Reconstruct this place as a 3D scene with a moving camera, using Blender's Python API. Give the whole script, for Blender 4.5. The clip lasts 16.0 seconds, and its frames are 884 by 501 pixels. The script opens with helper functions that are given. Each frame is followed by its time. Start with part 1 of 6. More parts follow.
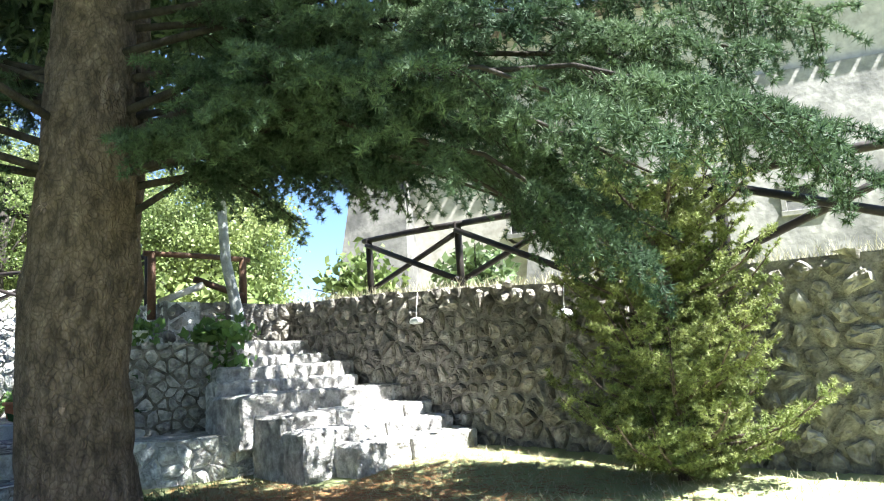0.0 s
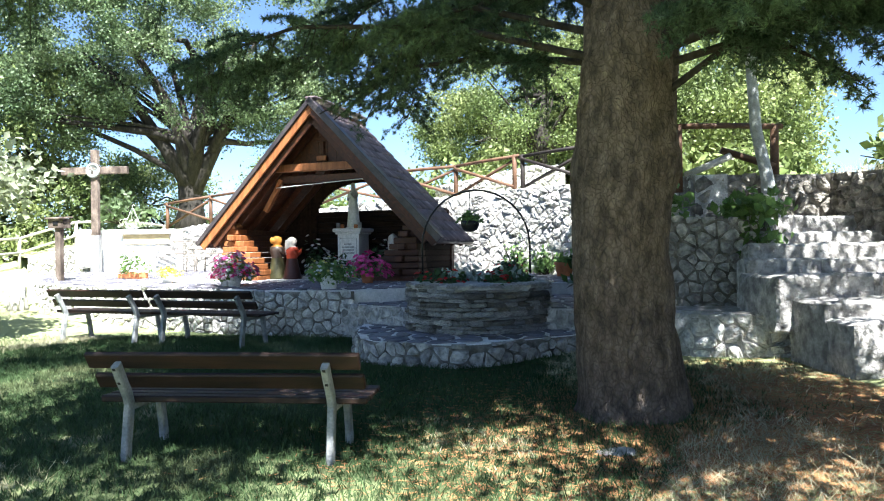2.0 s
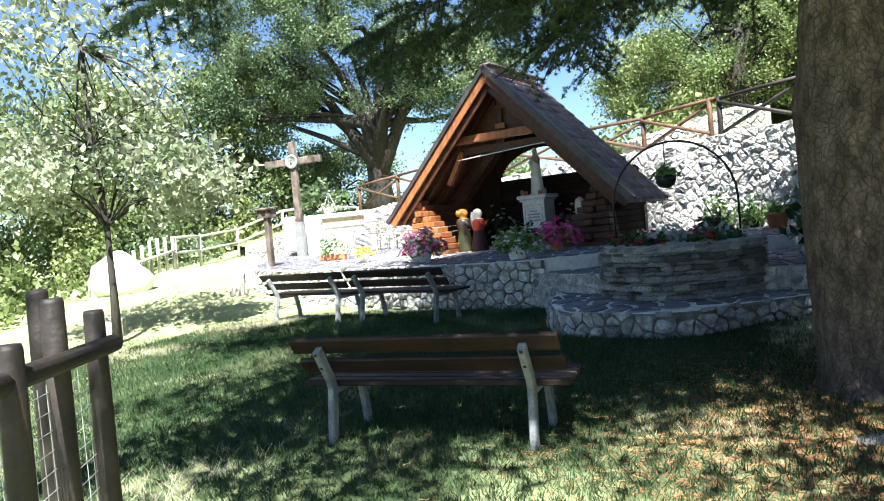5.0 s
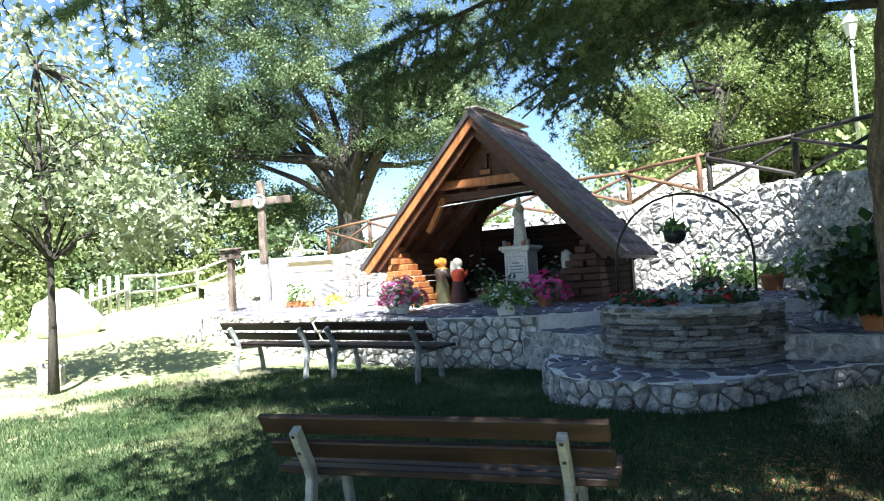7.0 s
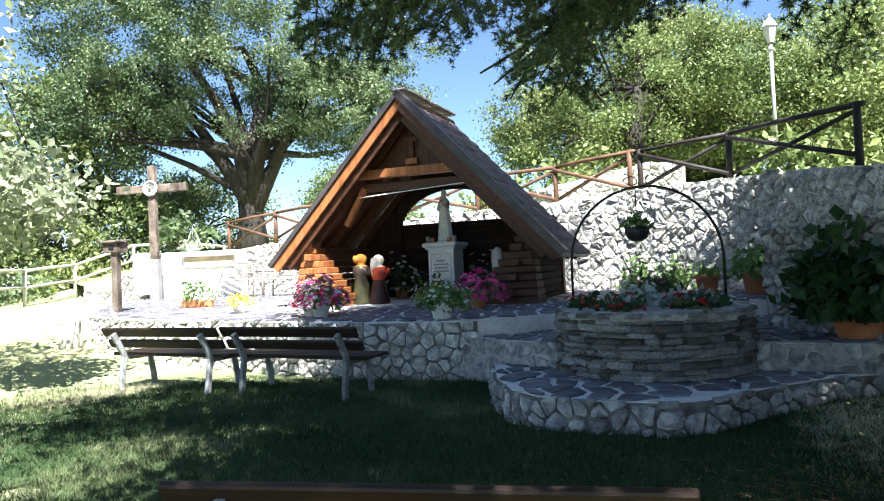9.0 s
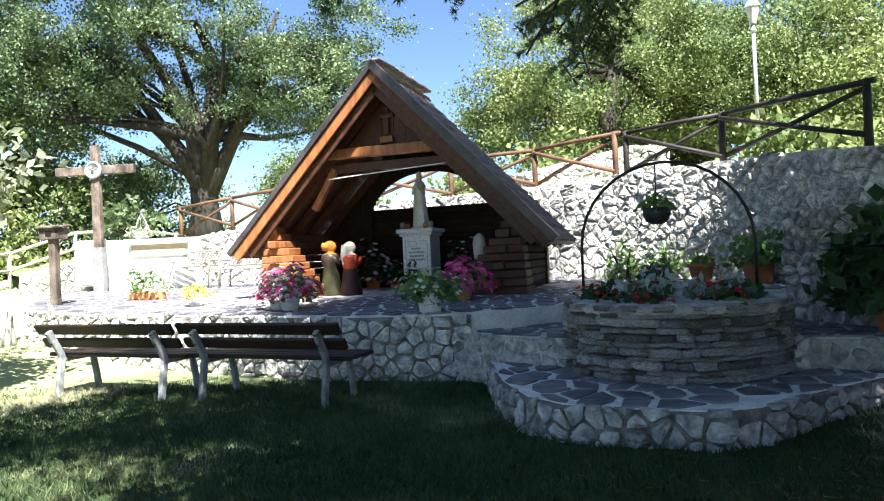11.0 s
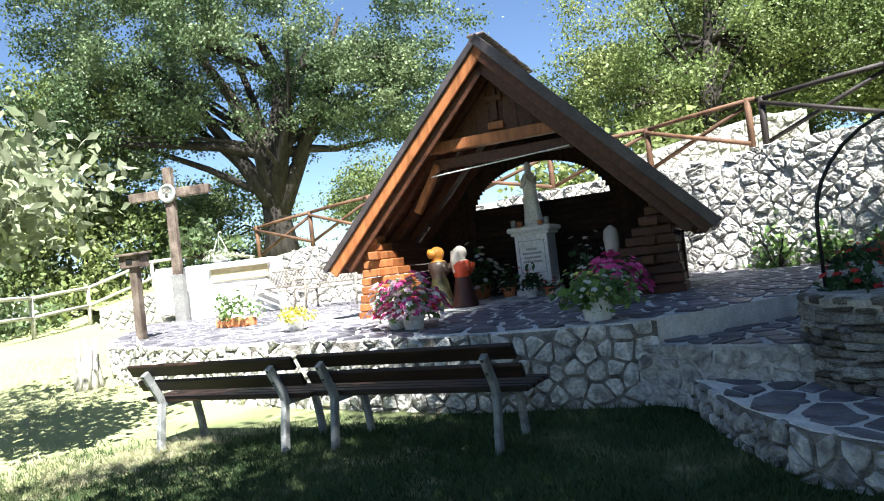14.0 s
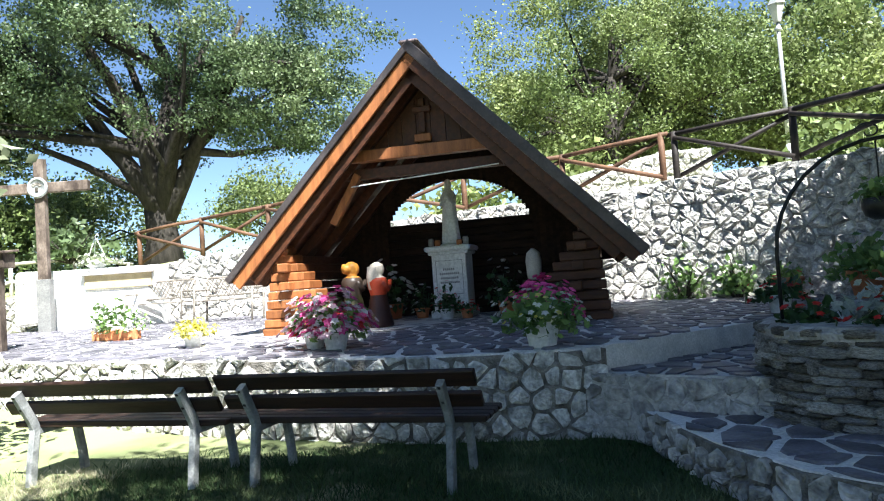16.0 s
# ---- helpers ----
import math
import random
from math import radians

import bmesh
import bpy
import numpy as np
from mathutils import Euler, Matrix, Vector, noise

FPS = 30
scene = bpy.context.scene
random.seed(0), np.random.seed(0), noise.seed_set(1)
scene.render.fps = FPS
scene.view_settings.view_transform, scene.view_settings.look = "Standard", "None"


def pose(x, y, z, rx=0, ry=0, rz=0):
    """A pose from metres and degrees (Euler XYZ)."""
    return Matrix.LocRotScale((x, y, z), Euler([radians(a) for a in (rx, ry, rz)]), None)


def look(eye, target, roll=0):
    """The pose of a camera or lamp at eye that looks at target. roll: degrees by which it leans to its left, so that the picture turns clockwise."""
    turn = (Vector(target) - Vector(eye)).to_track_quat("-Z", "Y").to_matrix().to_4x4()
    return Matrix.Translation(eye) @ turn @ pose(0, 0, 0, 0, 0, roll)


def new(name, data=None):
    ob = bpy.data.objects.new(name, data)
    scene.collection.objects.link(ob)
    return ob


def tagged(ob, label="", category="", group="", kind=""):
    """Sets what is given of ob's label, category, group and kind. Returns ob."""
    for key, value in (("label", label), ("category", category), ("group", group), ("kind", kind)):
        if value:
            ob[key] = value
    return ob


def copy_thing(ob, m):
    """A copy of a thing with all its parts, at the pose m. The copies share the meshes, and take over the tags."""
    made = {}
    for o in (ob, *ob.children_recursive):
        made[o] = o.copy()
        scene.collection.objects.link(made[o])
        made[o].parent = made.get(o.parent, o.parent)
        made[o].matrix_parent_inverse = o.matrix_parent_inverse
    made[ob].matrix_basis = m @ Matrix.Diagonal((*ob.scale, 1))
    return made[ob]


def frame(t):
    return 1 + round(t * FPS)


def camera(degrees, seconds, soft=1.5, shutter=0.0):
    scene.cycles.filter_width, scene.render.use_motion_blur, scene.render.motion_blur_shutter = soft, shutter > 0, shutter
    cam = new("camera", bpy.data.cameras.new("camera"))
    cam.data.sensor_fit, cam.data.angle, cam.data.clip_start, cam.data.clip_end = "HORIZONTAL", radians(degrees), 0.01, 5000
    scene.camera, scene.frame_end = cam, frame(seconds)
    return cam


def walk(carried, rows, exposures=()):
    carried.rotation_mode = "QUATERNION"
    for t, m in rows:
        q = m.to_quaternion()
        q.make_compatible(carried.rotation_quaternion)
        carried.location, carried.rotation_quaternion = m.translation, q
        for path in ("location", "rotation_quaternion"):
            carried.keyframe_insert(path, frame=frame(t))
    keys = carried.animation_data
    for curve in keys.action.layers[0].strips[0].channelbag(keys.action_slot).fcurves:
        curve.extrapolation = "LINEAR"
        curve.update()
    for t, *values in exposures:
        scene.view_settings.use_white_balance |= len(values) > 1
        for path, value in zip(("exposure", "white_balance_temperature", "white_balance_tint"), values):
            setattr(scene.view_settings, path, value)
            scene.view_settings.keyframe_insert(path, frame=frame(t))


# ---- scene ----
cam = camera(65.2, 16.0, 1.1)
PATH = [
    (0, (1.961, -14.936, 1.276), (3.301, -13.488, 1.606), -3.9),
    (0.5, (2.133, -14.862, 1.277), (3.117, -13.13, 1.451), -1.6),
    (1, (2.136, -14.833, 1.276), (2.81, -12.952, 1.357), -1.4),
    (1.3, (2.071, -14.817, 1.29), (2.513, -12.867, 1.332), -1.8),
    (1.5, (2.008, -14.779, 1.305), (2.235, -12.792, 1.32), -2.9),
    (2, (1.856, -14.746, 1.382), (1.91, -12.747, 1.39), -0.8),
    (2.5, (1.896, -14.726, 1.427), (1.669, -12.739, 1.392), -2.4),
    (3, (1.841, -14.649, 1.468), (1.48, -12.686, 1.341), -5.4),
    (3.2, (1.83, -14.64, 1.468), (1.45, -12.68, 1.36), -4.7),
    (5.3, (1.772, -14.34, 1.409), (1.289, -12.4, 1.35), -5.3),
    (5.5, (1.724, -14.312, 1.421), (1.324, -12.353, 1.358), -4.6),
    (6, (1.499, -14.175, 1.44), (1.356, -12.18, 1.44), -3.6),
    (6.5, (1.391, -13.935, 1.422), (1.236, -11.943, 1.329), -3.4),
    (7, (1.309, -13.609, 1.462), (0.944, -11.643, 1.531), -3.1),
    (7.5, (1.243, -13.331, 1.449), (0.825, -11.375, 1.492), -3.9),
    (8, (1.002, -13.102, 1.469), (0.826, -11.112, 1.548), -4.2),
    (8.5, (0.873, -12.849, 1.457), (0.748, -10.854, 1.411), -3.3),
    (9, (0.745, -12.542, 1.486), (0.667, -10.544, 1.535), -2.5),
    (9.2, (0.732, -12.442, 1.464), (0.727, -10.442, 1.486), -1.8),
    (11.3, (0.22, -11.411, 1.465), (0.297, -9.413, 1.477), -2.8),
    (11.5, (0.14, -11.272, 1.482), (0.236, -9.275, 1.491), -2.9),
    (12, (-0.004, -11.084, 1.487), (0.018, -9.084, 1.503), -4.6),
    (12.5, (-0.076, -10.78, 1.474), (-0.085, -8.781, 1.559), -4.9),
    (13, (-0.222, -10.537, 1.477), (-0.358, -8.545, 1.583), -3.9),
    (13.5, (-0.403, -10.35, 1.481), (-0.501, -8.354, 1.561), -5.3),
    (14, (-0.608, -10.182, 1.465), (-0.713, -8.185, 1.518), -6.6),
    (14.5, (-0.668, -9.935, 1.461), (-0.794, -7.944, 1.6), -8.2),
    (15, (-0.756, -9.773, 1.461), (-0.833, -7.781, 1.612), -3.6),
    (15.5, (-0.896, -9.703, 1.464), (-0.846, -7.708, 1.584), -1.6),
    (16, (-1.105, -9.655, 1.464), (-0.866, -7.671, 1.548), -4.0),
]
walk(cam, [(t, look(eye, target, roll)) for t, eye, target, roll in PATH], [(0, 2.75, 6050, 8), (0.5, 2.75, 6000, 9), (1.5, 2.3, 6000, 9), (2, 2.5, 6000, 9), (2.5, 2.72, 6000, 9), (3, 2.55, 6000, 9), (5.5, 2.2, 6050, 8), (6, 2.25, 6050, 8), (6.5, 2.6, 6050, 8), (9, 2.35, 6150, 9), (12.5, 2.32, 6250, 9), (14, 2.1, 6250, 9), (16, 2.08, 6150, 8)])

# ---- light ----
SUN = Vector((0.14, -0.54, 0.83)).normalized()
sun_el = math.asin(SUN.z)
world = bpy.data.worlds.new("sky")
world.use_nodes = True
scene.world = world
sky = world.node_tree.nodes.new("ShaderNodeTexSky")
sky.sky_type, sky.sun_disc = "NISHITA", False
sky.sun_elevation, sky.sun_rotation = sun_el, math.atan2(SUN.x, SUN.y)
sky.air_density, sky.dust_density, sky.ozone_density = 0.8, 0.2, 3.0
bgn = world.node_tree.nodes["Background"]
world.node_tree.links.new(sky.outputs[0], bgn.inputs[0])
bgn.inputs[1].default_value = 0.05
sun = new("sun", bpy.data.lights.new("sun", "SUN"))
sun.data.energy, sun.data.angle, sun.data.color = 5.0, radians(0.5), (1.0, 0.965, 0.90)
sun.matrix_world = look(SUN * 60, (0, 0, 0))

# ---- materials ----
def mat(name, a, b, scale=6.0, rough=0.8, bump=0.3, fine=60.0, c=None, metal=0.0, spread=0.25, stretch=(1, 1, 1), trans=0.0, spec=0.35, depth=0.03):
    """Two-scale mottled surface: colours a and b, c for stains; each object and each loose piece varies by spread."""
    m = bpy.data.materials.new(name)
    m.use_nodes = True
    nt = m.node_tree
    N, L = nt.nodes, nt.links.new
    p = N["Principled BSDF"]
    p.inputs["Roughness"].default_value, p.inputs["Metallic"].default_value = rough, metal
    p.inputs["Specular IOR Level"].default_value = spec
    tc, mp, oi = N.new("ShaderNodeTexCoord"), N.new("ShaderNodeMapping"), N.new("ShaderNodeObjectInfo")
    geo = N.new("ShaderNodeNewGeometry")
    mp.inputs["Scale"].default_value = stretch
    add = N.new("ShaderNodeVectorMath")
    mul = N.new("ShaderNodeMath"); mul.operation, mul.inputs[1].default_value = "MULTIPLY", 40.0
    L(oi.outputs["Random"], mul.inputs[0])
    L(tc.outputs["Object"], add.inputs[0]); L(mul.outputs[0], add.inputs[1])
    L(add.outputs[0], mp.inputs[0])
    n1, n2 = N.new("ShaderNodeTexNoise"), N.new("ShaderNodeTexNoise")
    n1.inputs["Scale"].default_value, n1.inputs["Detail"].default_value = scale, 5
    n2.inputs["Scale"].default_value, n2.inputs["Detail"].default_value = fine, 3
    L(mp.outputs[0], n1.inputs[0]); L(mp.outputs[0], n2.inputs[0])
    ramp = N.new("ShaderNodeValToRGB")
    e = ramp.color_ramp.elements
    e[0].position, e[0].color, e[1].position, e[1].color = 0.34, (*a, 1), 0.66, (*b, 1)
    if c:
        k = e.new(0.74); k.color = (*c, 1)
        e[1].position = 0.6
    L(n1.outputs[0], ramp.inputs[0])
    hsv = N.new("ShaderNodeHueSaturation")
    L(ramp.outputs[0], hsv.inputs["Color"])
    both = N.new("ShaderNodeMath"); both.operation = "ADD"
    L(oi.outputs["Random"], both.inputs[0]); L(geo.outputs["Random Per Island"], both.inputs[1])
    fr = N.new("ShaderNodeMath"); fr.operation = "FRACT"; L(both.outputs[0], fr.inputs[0])
    rg = N.new("ShaderNodeMapRange")
    rg.inputs["To Min"].default_value, rg.inputs["To Max"].default_value = 1 - spread, 1 + spread
    L(fr.outputs[0], rg.inputs[0])
    g2 = N.new("ShaderNodeMapRange")
    g2.inputs["From Min"].default_value, g2.inputs["From Max"].default_value = 0.25, 0.75
    g2.inputs["To Min"].default_value, g2.inputs["To Max"].default_value = 0.78, 1.2
    L(n2.outputs[0], g2.inputs[0])
    val = N.new("ShaderNodeMath"); val.operation = "MULTIPLY"
    L(rg.outputs[0], val.inputs[0]); L(g2.outputs[0], val.inputs[1]); L(val.outputs[0], hsv.inputs["Value"])
    L(hsv.outputs[0], p.inputs["Base Color"])
    if bump:
        mixh = N.new("ShaderNodeMath"); mixh.operation = "MULTIPLY_ADD"; mixh.inputs[1].default_value = 0.4
        L(n2.outputs[0], mixh.inputs[0]); L(n1.outputs[0], mixh.inputs[2])
        bp = N.new("ShaderNodeBump"); bp.inputs["Strength"].default_value, bp.inputs["Distance"].default_value = bump, depth
        L(mixh.outputs[0], bp.inputs["Height"]); L(bp.outputs[0], p.inputs["Normal"])
    if trans:
        tl, ms = N.new("ShaderNodeBsdfTranslucent"), N.new("ShaderNodeMixShader")
        ms.inputs[0].default_value = trans
        L(hsv.outputs[0], tl.inputs[0]); L(p.outputs[0], ms.inputs[1]); L(tl.outputs[0], ms.inputs[2])
        L(ms.outputs[0], N["Material Output"].inputs[0])
    return m


M_stone = mat("limestone", (0.22, 0.21, 0.20), (0.50, 0.48, 0.45), 9, 0.9, 0.9, 34, (0.56, 0.54, 0.51), spread=0.25, depth=0.05)
M_stonew = mat("pale_limestone", (0.30, 0.29, 0.27), (0.66, 0.64, 0.60), 8, 0.9, 0.9, 32, (0.74, 0.72, 0.69), spread=0.2, depth=0.05)
M_stoneb = mat("brown_stone", (0.12, 0.108, 0.09), (0.30, 0.275, 0.235), 8, 0.9, 0.9, 34, (0.40, 0.38, 0.34), spread=0.38, depth=0.05)
M_mortar = mat("mortar", (0.10, 0.09, 0.078), (0.24, 0.225, 0.20), 9, 0.95, 0.9, 60, (0.30, 0.28, 0.25), depth=0.06)
M_mortarw = mat("pale_mortar", (0.30, 0.29, 0.27), (0.55, 0.53, 0.50), 8, 0.95, 0.9, 50, (0.62, 0.60, 0.57), depth=0.06)
M_flag = mat("porphyry_flagstone", (0.075, 0.073, 0.09), (0.165, 0.158, 0.18), 4, 0.5, 0.35, 50, (0.22, 0.20, 0.21), spread=0.32)
M_joint = mat("paving_joint", (0.54, 0.53, 0.51), (0.70, 0.68, 0.65), 7, 0.9, 0.4, 60)
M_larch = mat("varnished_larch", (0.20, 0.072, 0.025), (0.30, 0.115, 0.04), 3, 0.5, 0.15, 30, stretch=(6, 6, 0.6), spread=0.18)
# Darker larch for underside, recess and right side, shade put into the colour
M_larchd = mat("shaded_dark_boards", (0.045, 0.016, 0.007), (0.085, 0.028, 0.011), 3, 0.5, 0.2, 30, stretch=(6, 1, 6), spread=0.2)
# Log colour darkened to carry the shade of the right wall and inside
M_log = mat("shaded_log_wall", (0.05, 0.02, 0.010), (0.10, 0.04, 0.017), 3, 0.6, 0.25, 30, stretch=(1, 6, 6), spread=0.2)
M_bench = mat("dark_bench_board", (0.012, 0.007, 0.006), (0.032, 0.015, 0.010), 3, 0.55, 0.2, 40, stretch=(0.7, 8, 8), spread=0.2)
M_concrete = mat("weathered_concrete", (0.20, 0.21, 0.21), (0.33, 0.34, 0.335), 8, 0.85, 0.4, 60, (0.25, 0.26, 0.25))
M_tile = mat("roof_tile", (0.12, 0.092, 0.096), (0.21, 0.16, 0.158), 4, 0.6, 0.3, 40, (0.30, 0.25, 0.24), spread=0.3)
M_copper = mat("dark_flashing", (0.05, 0.043, 0.045), (0.09, 0.075, 0.075), 4, 0.45, 0.05, 30, metal=0.3)
M_bark = mat("cedar_bark", (0.07, 0.053, 0.043), (0.165, 0.128, 0.102), 7, 0.95, 1.0, 50, (0.23, 0.18, 0.145), stretch=(2.0, 2.0, 0.9))
bn = M_bark.node_tree
vo, vm, vr = bn.nodes.new("ShaderNodeTexVoronoi"), bn.nodes.new("ShaderNodeMapping"), bn.nodes.new("ShaderNodeMapRange")
vo.feature, vo.inputs["Scale"].default_value = "DISTANCE_TO_EDGE", 21
vm.inputs["Scale"].default_value = (1.25, 1.25, 0.8)
wob = bn.nodes.new("ShaderNodeTexNoise"); wob.inputs["Scale"].default_value = 6
wmix = bn.nodes.new("ShaderNodeVectorMath"); wmix.operation = "MULTIPLY_ADD"; wmix.inputs[1].default_value = (0.12, 0.12, 0.12)
tcb = [n for n in bn.nodes if n.bl_idname == "ShaderNodeTexCoord"][0]
bn.links.new(tcb.outputs["Object"], wob.inputs[0]); bn.links.new(wob.outputs["Color"], wmix.inputs[0]); bn.links.new(tcb.outputs["Object"], wmix.inputs[2])
bn.links.new(wmix.outputs[0], vm.inputs[0]); bn.links.new(vm.outputs[0], vo.inputs[0])
vr.inputs["From Max"].default_value, vr.inputs["To Min"].default_value = 0.18, 0.66
bn.links.new(vo.outputs["Distance"], vr.inputs[0])
pb = bn.nodes["Principled BSDF"]
mx = bn.nodes.new("ShaderNodeMixRGB"); mx.blend_type, mx.inputs[0].default_value = "MULTIPLY", 1.0
bn.links.new(pb.inputs["Base Color"].links[0].from_socket, mx.inputs[1]); bn.links.new(vr.outputs[0], mx.inputs[2]); bn.links.new(mx.outputs[0], pb.inputs["Base Color"])
b2n = bn.nodes.new("ShaderNodeBump"); b2n.inputs["Strength"].default_value, b2n.inputs["Distance"].default_value = 0.9, 0.018
bn.links.new(vr.outputs[0], b2n.inputs["Height"]); bn.links.new(pb.inputs["Normal"].links[0].from_socket, b2n.inputs["Normal"]); bn.links.new(b2n.outputs[0], pb.inputs["Normal"])
M_bark2 = mat("oak_bark", (0.02, 0.017, 0.014), (0.05, 0.043, 0.036), 6, 0.95, 0.8, 40, stretch=(2, 2, 0.6))
M_needle = mat("cedar_needles", (0.035, 0.065, 0.04), (0.11, 0.16, 0.08), 0.8, 0.6, 0, 20, spread=0.4, trans=0.25, spec=0.2)
M_juniper = mat("juniper_sprays", (0.15, 0.19, 0.06), (0.29, 0.32, 0.115), 2.0, 0.6, 0, 20, spread=0.4, trans=0.3)
M_leaf = mat("oak_leaves", (0.115, 0.165, 0.055), (0.23, 0.27, 0.10), 0.35, 0.5, 0, 9, spread=0.45, trans=0.35)
M_leafd = mat("dark_oak_leaves", (0.072, 0.115, 0.05), (0.155, 0.205, 0.098), 0.35, 0.5, 0, 9, spread=0.5, trans=0.32)
M_leafp = mat("pale_sapling_leaves", (0.20, 0.25, 0.13), (0.40, 0.43, 0.30), 0.8, 0.45, 0, 9, spread=0.4, trans=0.4)
M_grass = mat("lawn", (0.03, 0.055, 0.022), (0.085, 0.11, 0.05), 1.3, 0.95, 0.6, 60, (0.42, 0.38, 0.24), spec=0.1)
M_blade = mat("grass_blades", (0.026, 0.06, 0.022), (0.07, 0.11, 0.046), 0.8, 0.7, 0, 9, (0.24, 0.25, 0.13), spread=0.45, trans=0.3, spec=0.15)
M_dry = mat("dry_grass", (0.34, 0.31, 0.20), (0.54, 0.50, 0.34), 1.3, 0.8, 0, 9, spread=0.3, trans=0.2)
M_litter = mat("fallen_needles", (0.22, 0.10, 0.045), (0.36, 0.19, 0.08), 2, 0.9, 0, 9, spread=0.35)
M_rail = mat("brown_rail_wood", (0.075, 0.038, 0.022), (0.14, 0.075, 0.042), 5, 0.7, 0.3, 40, spread=0.25)
M_raild = mat("dark_rail_wood", (0.015, 0.012, 0.011), (0.034, 0.026, 0.022), 5, 0.6, 0.25, 40)
M_railg = mat("grey_weathered_rail", (0.30, 0.28, 0.25), (0.45, 0.43, 0.39), 5, 0.85, 0.3, 40)
M_white = mat("white_stone", (0.70, 0.70, 0.69), (0.80, 0.80, 0.79), 3, 0.6, 0.05, 30, spread=0.03)
M_marble = mat("grey_statue_stone", (0.60, 0.62, 0.63), (0.74, 0.75, 0.75), 5, 0.55, 0.1, 30, spread=0.05)
M_iron = mat("black_iron", (0.02, 0.02, 0.022), (0.04, 0.04, 0.042), 8, 0.45, 0.1, 50, metal=0.6)
M_terra = mat("terracotta", (0.42, 0.155, 0.065), (0.55, 0.23, 0.105), 6, 0.8, 0.1, 50)
M_plaster = mat("old_plaster", (0.31, 0.285, 0.26), (0.39, 0.36, 0.33), 0.7, 0.9, 0.2, 8, (0.24, 0.22, 0.20))
M_galv = mat("grey_lamp_metal", (0.30, 0.31, 0.31), (0.42, 0.43, 0.43), 8, 0.5, 0.05, 40, metal=0.4)

LAWN_SHADE = ((-0.3, -7.2), (4.5, 4.6))  # centre and half-axes of the green lawn, tree shade put into its colour
gn = M_grass.node_tree
gp = gn.nodes["Principled BSDF"]
gtc = [n for n in gn.nodes if n.bl_idname == "ShaderNodeTexCoord"][0]
gsub, gdiv, glen = [gn.nodes.new("ShaderNodeVectorMath") for _ in range(3)]
gsub.operation, gdiv.operation, glen.operation = "SUBTRACT", "MULTIPLY", "LENGTH"
gsub.inputs[1].default_value = (*LAWN_SHADE[0], 0)
gdiv.inputs[1].default_value = (1 / LAWN_SHADE[1][0], 1 / LAWN_SHADE[1][1], 0)
gno = gn.nodes.new("ShaderNodeTexNoise"); gno.inputs["Scale"].default_value, gno.inputs["Detail"].default_value = 1.1, 6
gad = gn.nodes.new("ShaderNodeMath"); gad.operation, gad.inputs[1].default_value = "MULTIPLY_ADD", 1.3
gmr = gn.nodes.new("ShaderNodeMapRange"); gmr.inputs["From Min"].default_value, gmr.inputs["From Max"].default_value = 1.35, 1.85
# Pale mix outside the oval: dry grass and full sun in one colour
gmx = gn.nodes.new("ShaderNodeMixRGB"); gmx.inputs[2].default_value = (0.28, 0.305, 0.15, 1)
gn.links.new(gtc.outputs["Object"], gsub.inputs[0]); gn.links.new(gsub.outputs[0], gdiv.inputs[0]); gn.links.new(gdiv.outputs[0], glen.inputs[0])
gn.links.new(gtc.outputs["Object"], gno.inputs[0]); gn.links.new(gno.outputs[0], gad.inputs[0]); gn.links.new(glen.outputs["Value"], gad.inputs[2])
gn.links.new(gad.outputs[0], gmr.inputs[0]); gn.links.new(gmr.outputs[0], gmx.inputs[0])
gn.links.new(gp.inputs["Base Color"].links[0].from_socket, gmx.inputs[1]); gn.links.new(gmx.outputs[0], gp.inputs["Base Color"])

# ---- mesh helpers ----
def link_mesh(name, verts, faces, material, parent=None, label="", smooth=False):
    me = bpy.data.meshes.new(name)
    me.from_pydata([tuple(v) for v in verts], [], faces)
    me.materials.append(material)
    if smooth:
        me.polygons.foreach_set("use_smooth", [True] * len(me.polygons))
    ob = new(name, me)
    if parent:
        ob.parent = parent
    return tagged(ob, label)


def part(name, bm, material, parent=None, label="", smooth=False):
    """Links a bmesh as one mesh object."""
    me = bpy.data.meshes.new(name)
    for f in bm.faces:
        f.smooth = smooth
    bm.to_mesh(me); bm.free()
    me.materials.append(material)
    ob = new(name, me)
    if parent:
        ob.parent = parent
    return tagged(ob, label)


def thing(name, m, label, category, group="", kind=""):
    ob = new(name)
    ob.matrix_basis = m
    return tagged(ob, label, category, group, kind)


def add_box(bm, size, m=Matrix.Identity(4), bevel=0.008, jit=0.0):
    r = bmesh.ops.create_cube(bm, size=1)
    vs = r["verts"]
    for v in vs:
        v.co = Vector((v.co.x * size[0], v.co.y * size[1], v.co.z * size[2]))
        if jit:
            v.co += Vector((random.uniform(-jit, jit), random.uniform(-jit, jit), random.uniform(-jit, jit)))
    if bevel:
        es = list({e for v in vs for e in v.link_edges})
        r = bmesh.ops.bevel(bm, geom=es, offset=bevel, segments=1, affect="EDGES")
        vs = list({v for f in r["faces"] for v in f.verts})
    bmesh.ops.transform(bm, matrix=m, verts=vs)


def box(name, at, size, material, parent=None, rx=0, ry=0, rz=0, bevel=0.008, label="", jit=0.0):
    bm = bmesh.new()
    add_box(bm, size, pose(*at, rx, ry, rz), bevel, jit)
    return part(name, bm, material, parent, label)


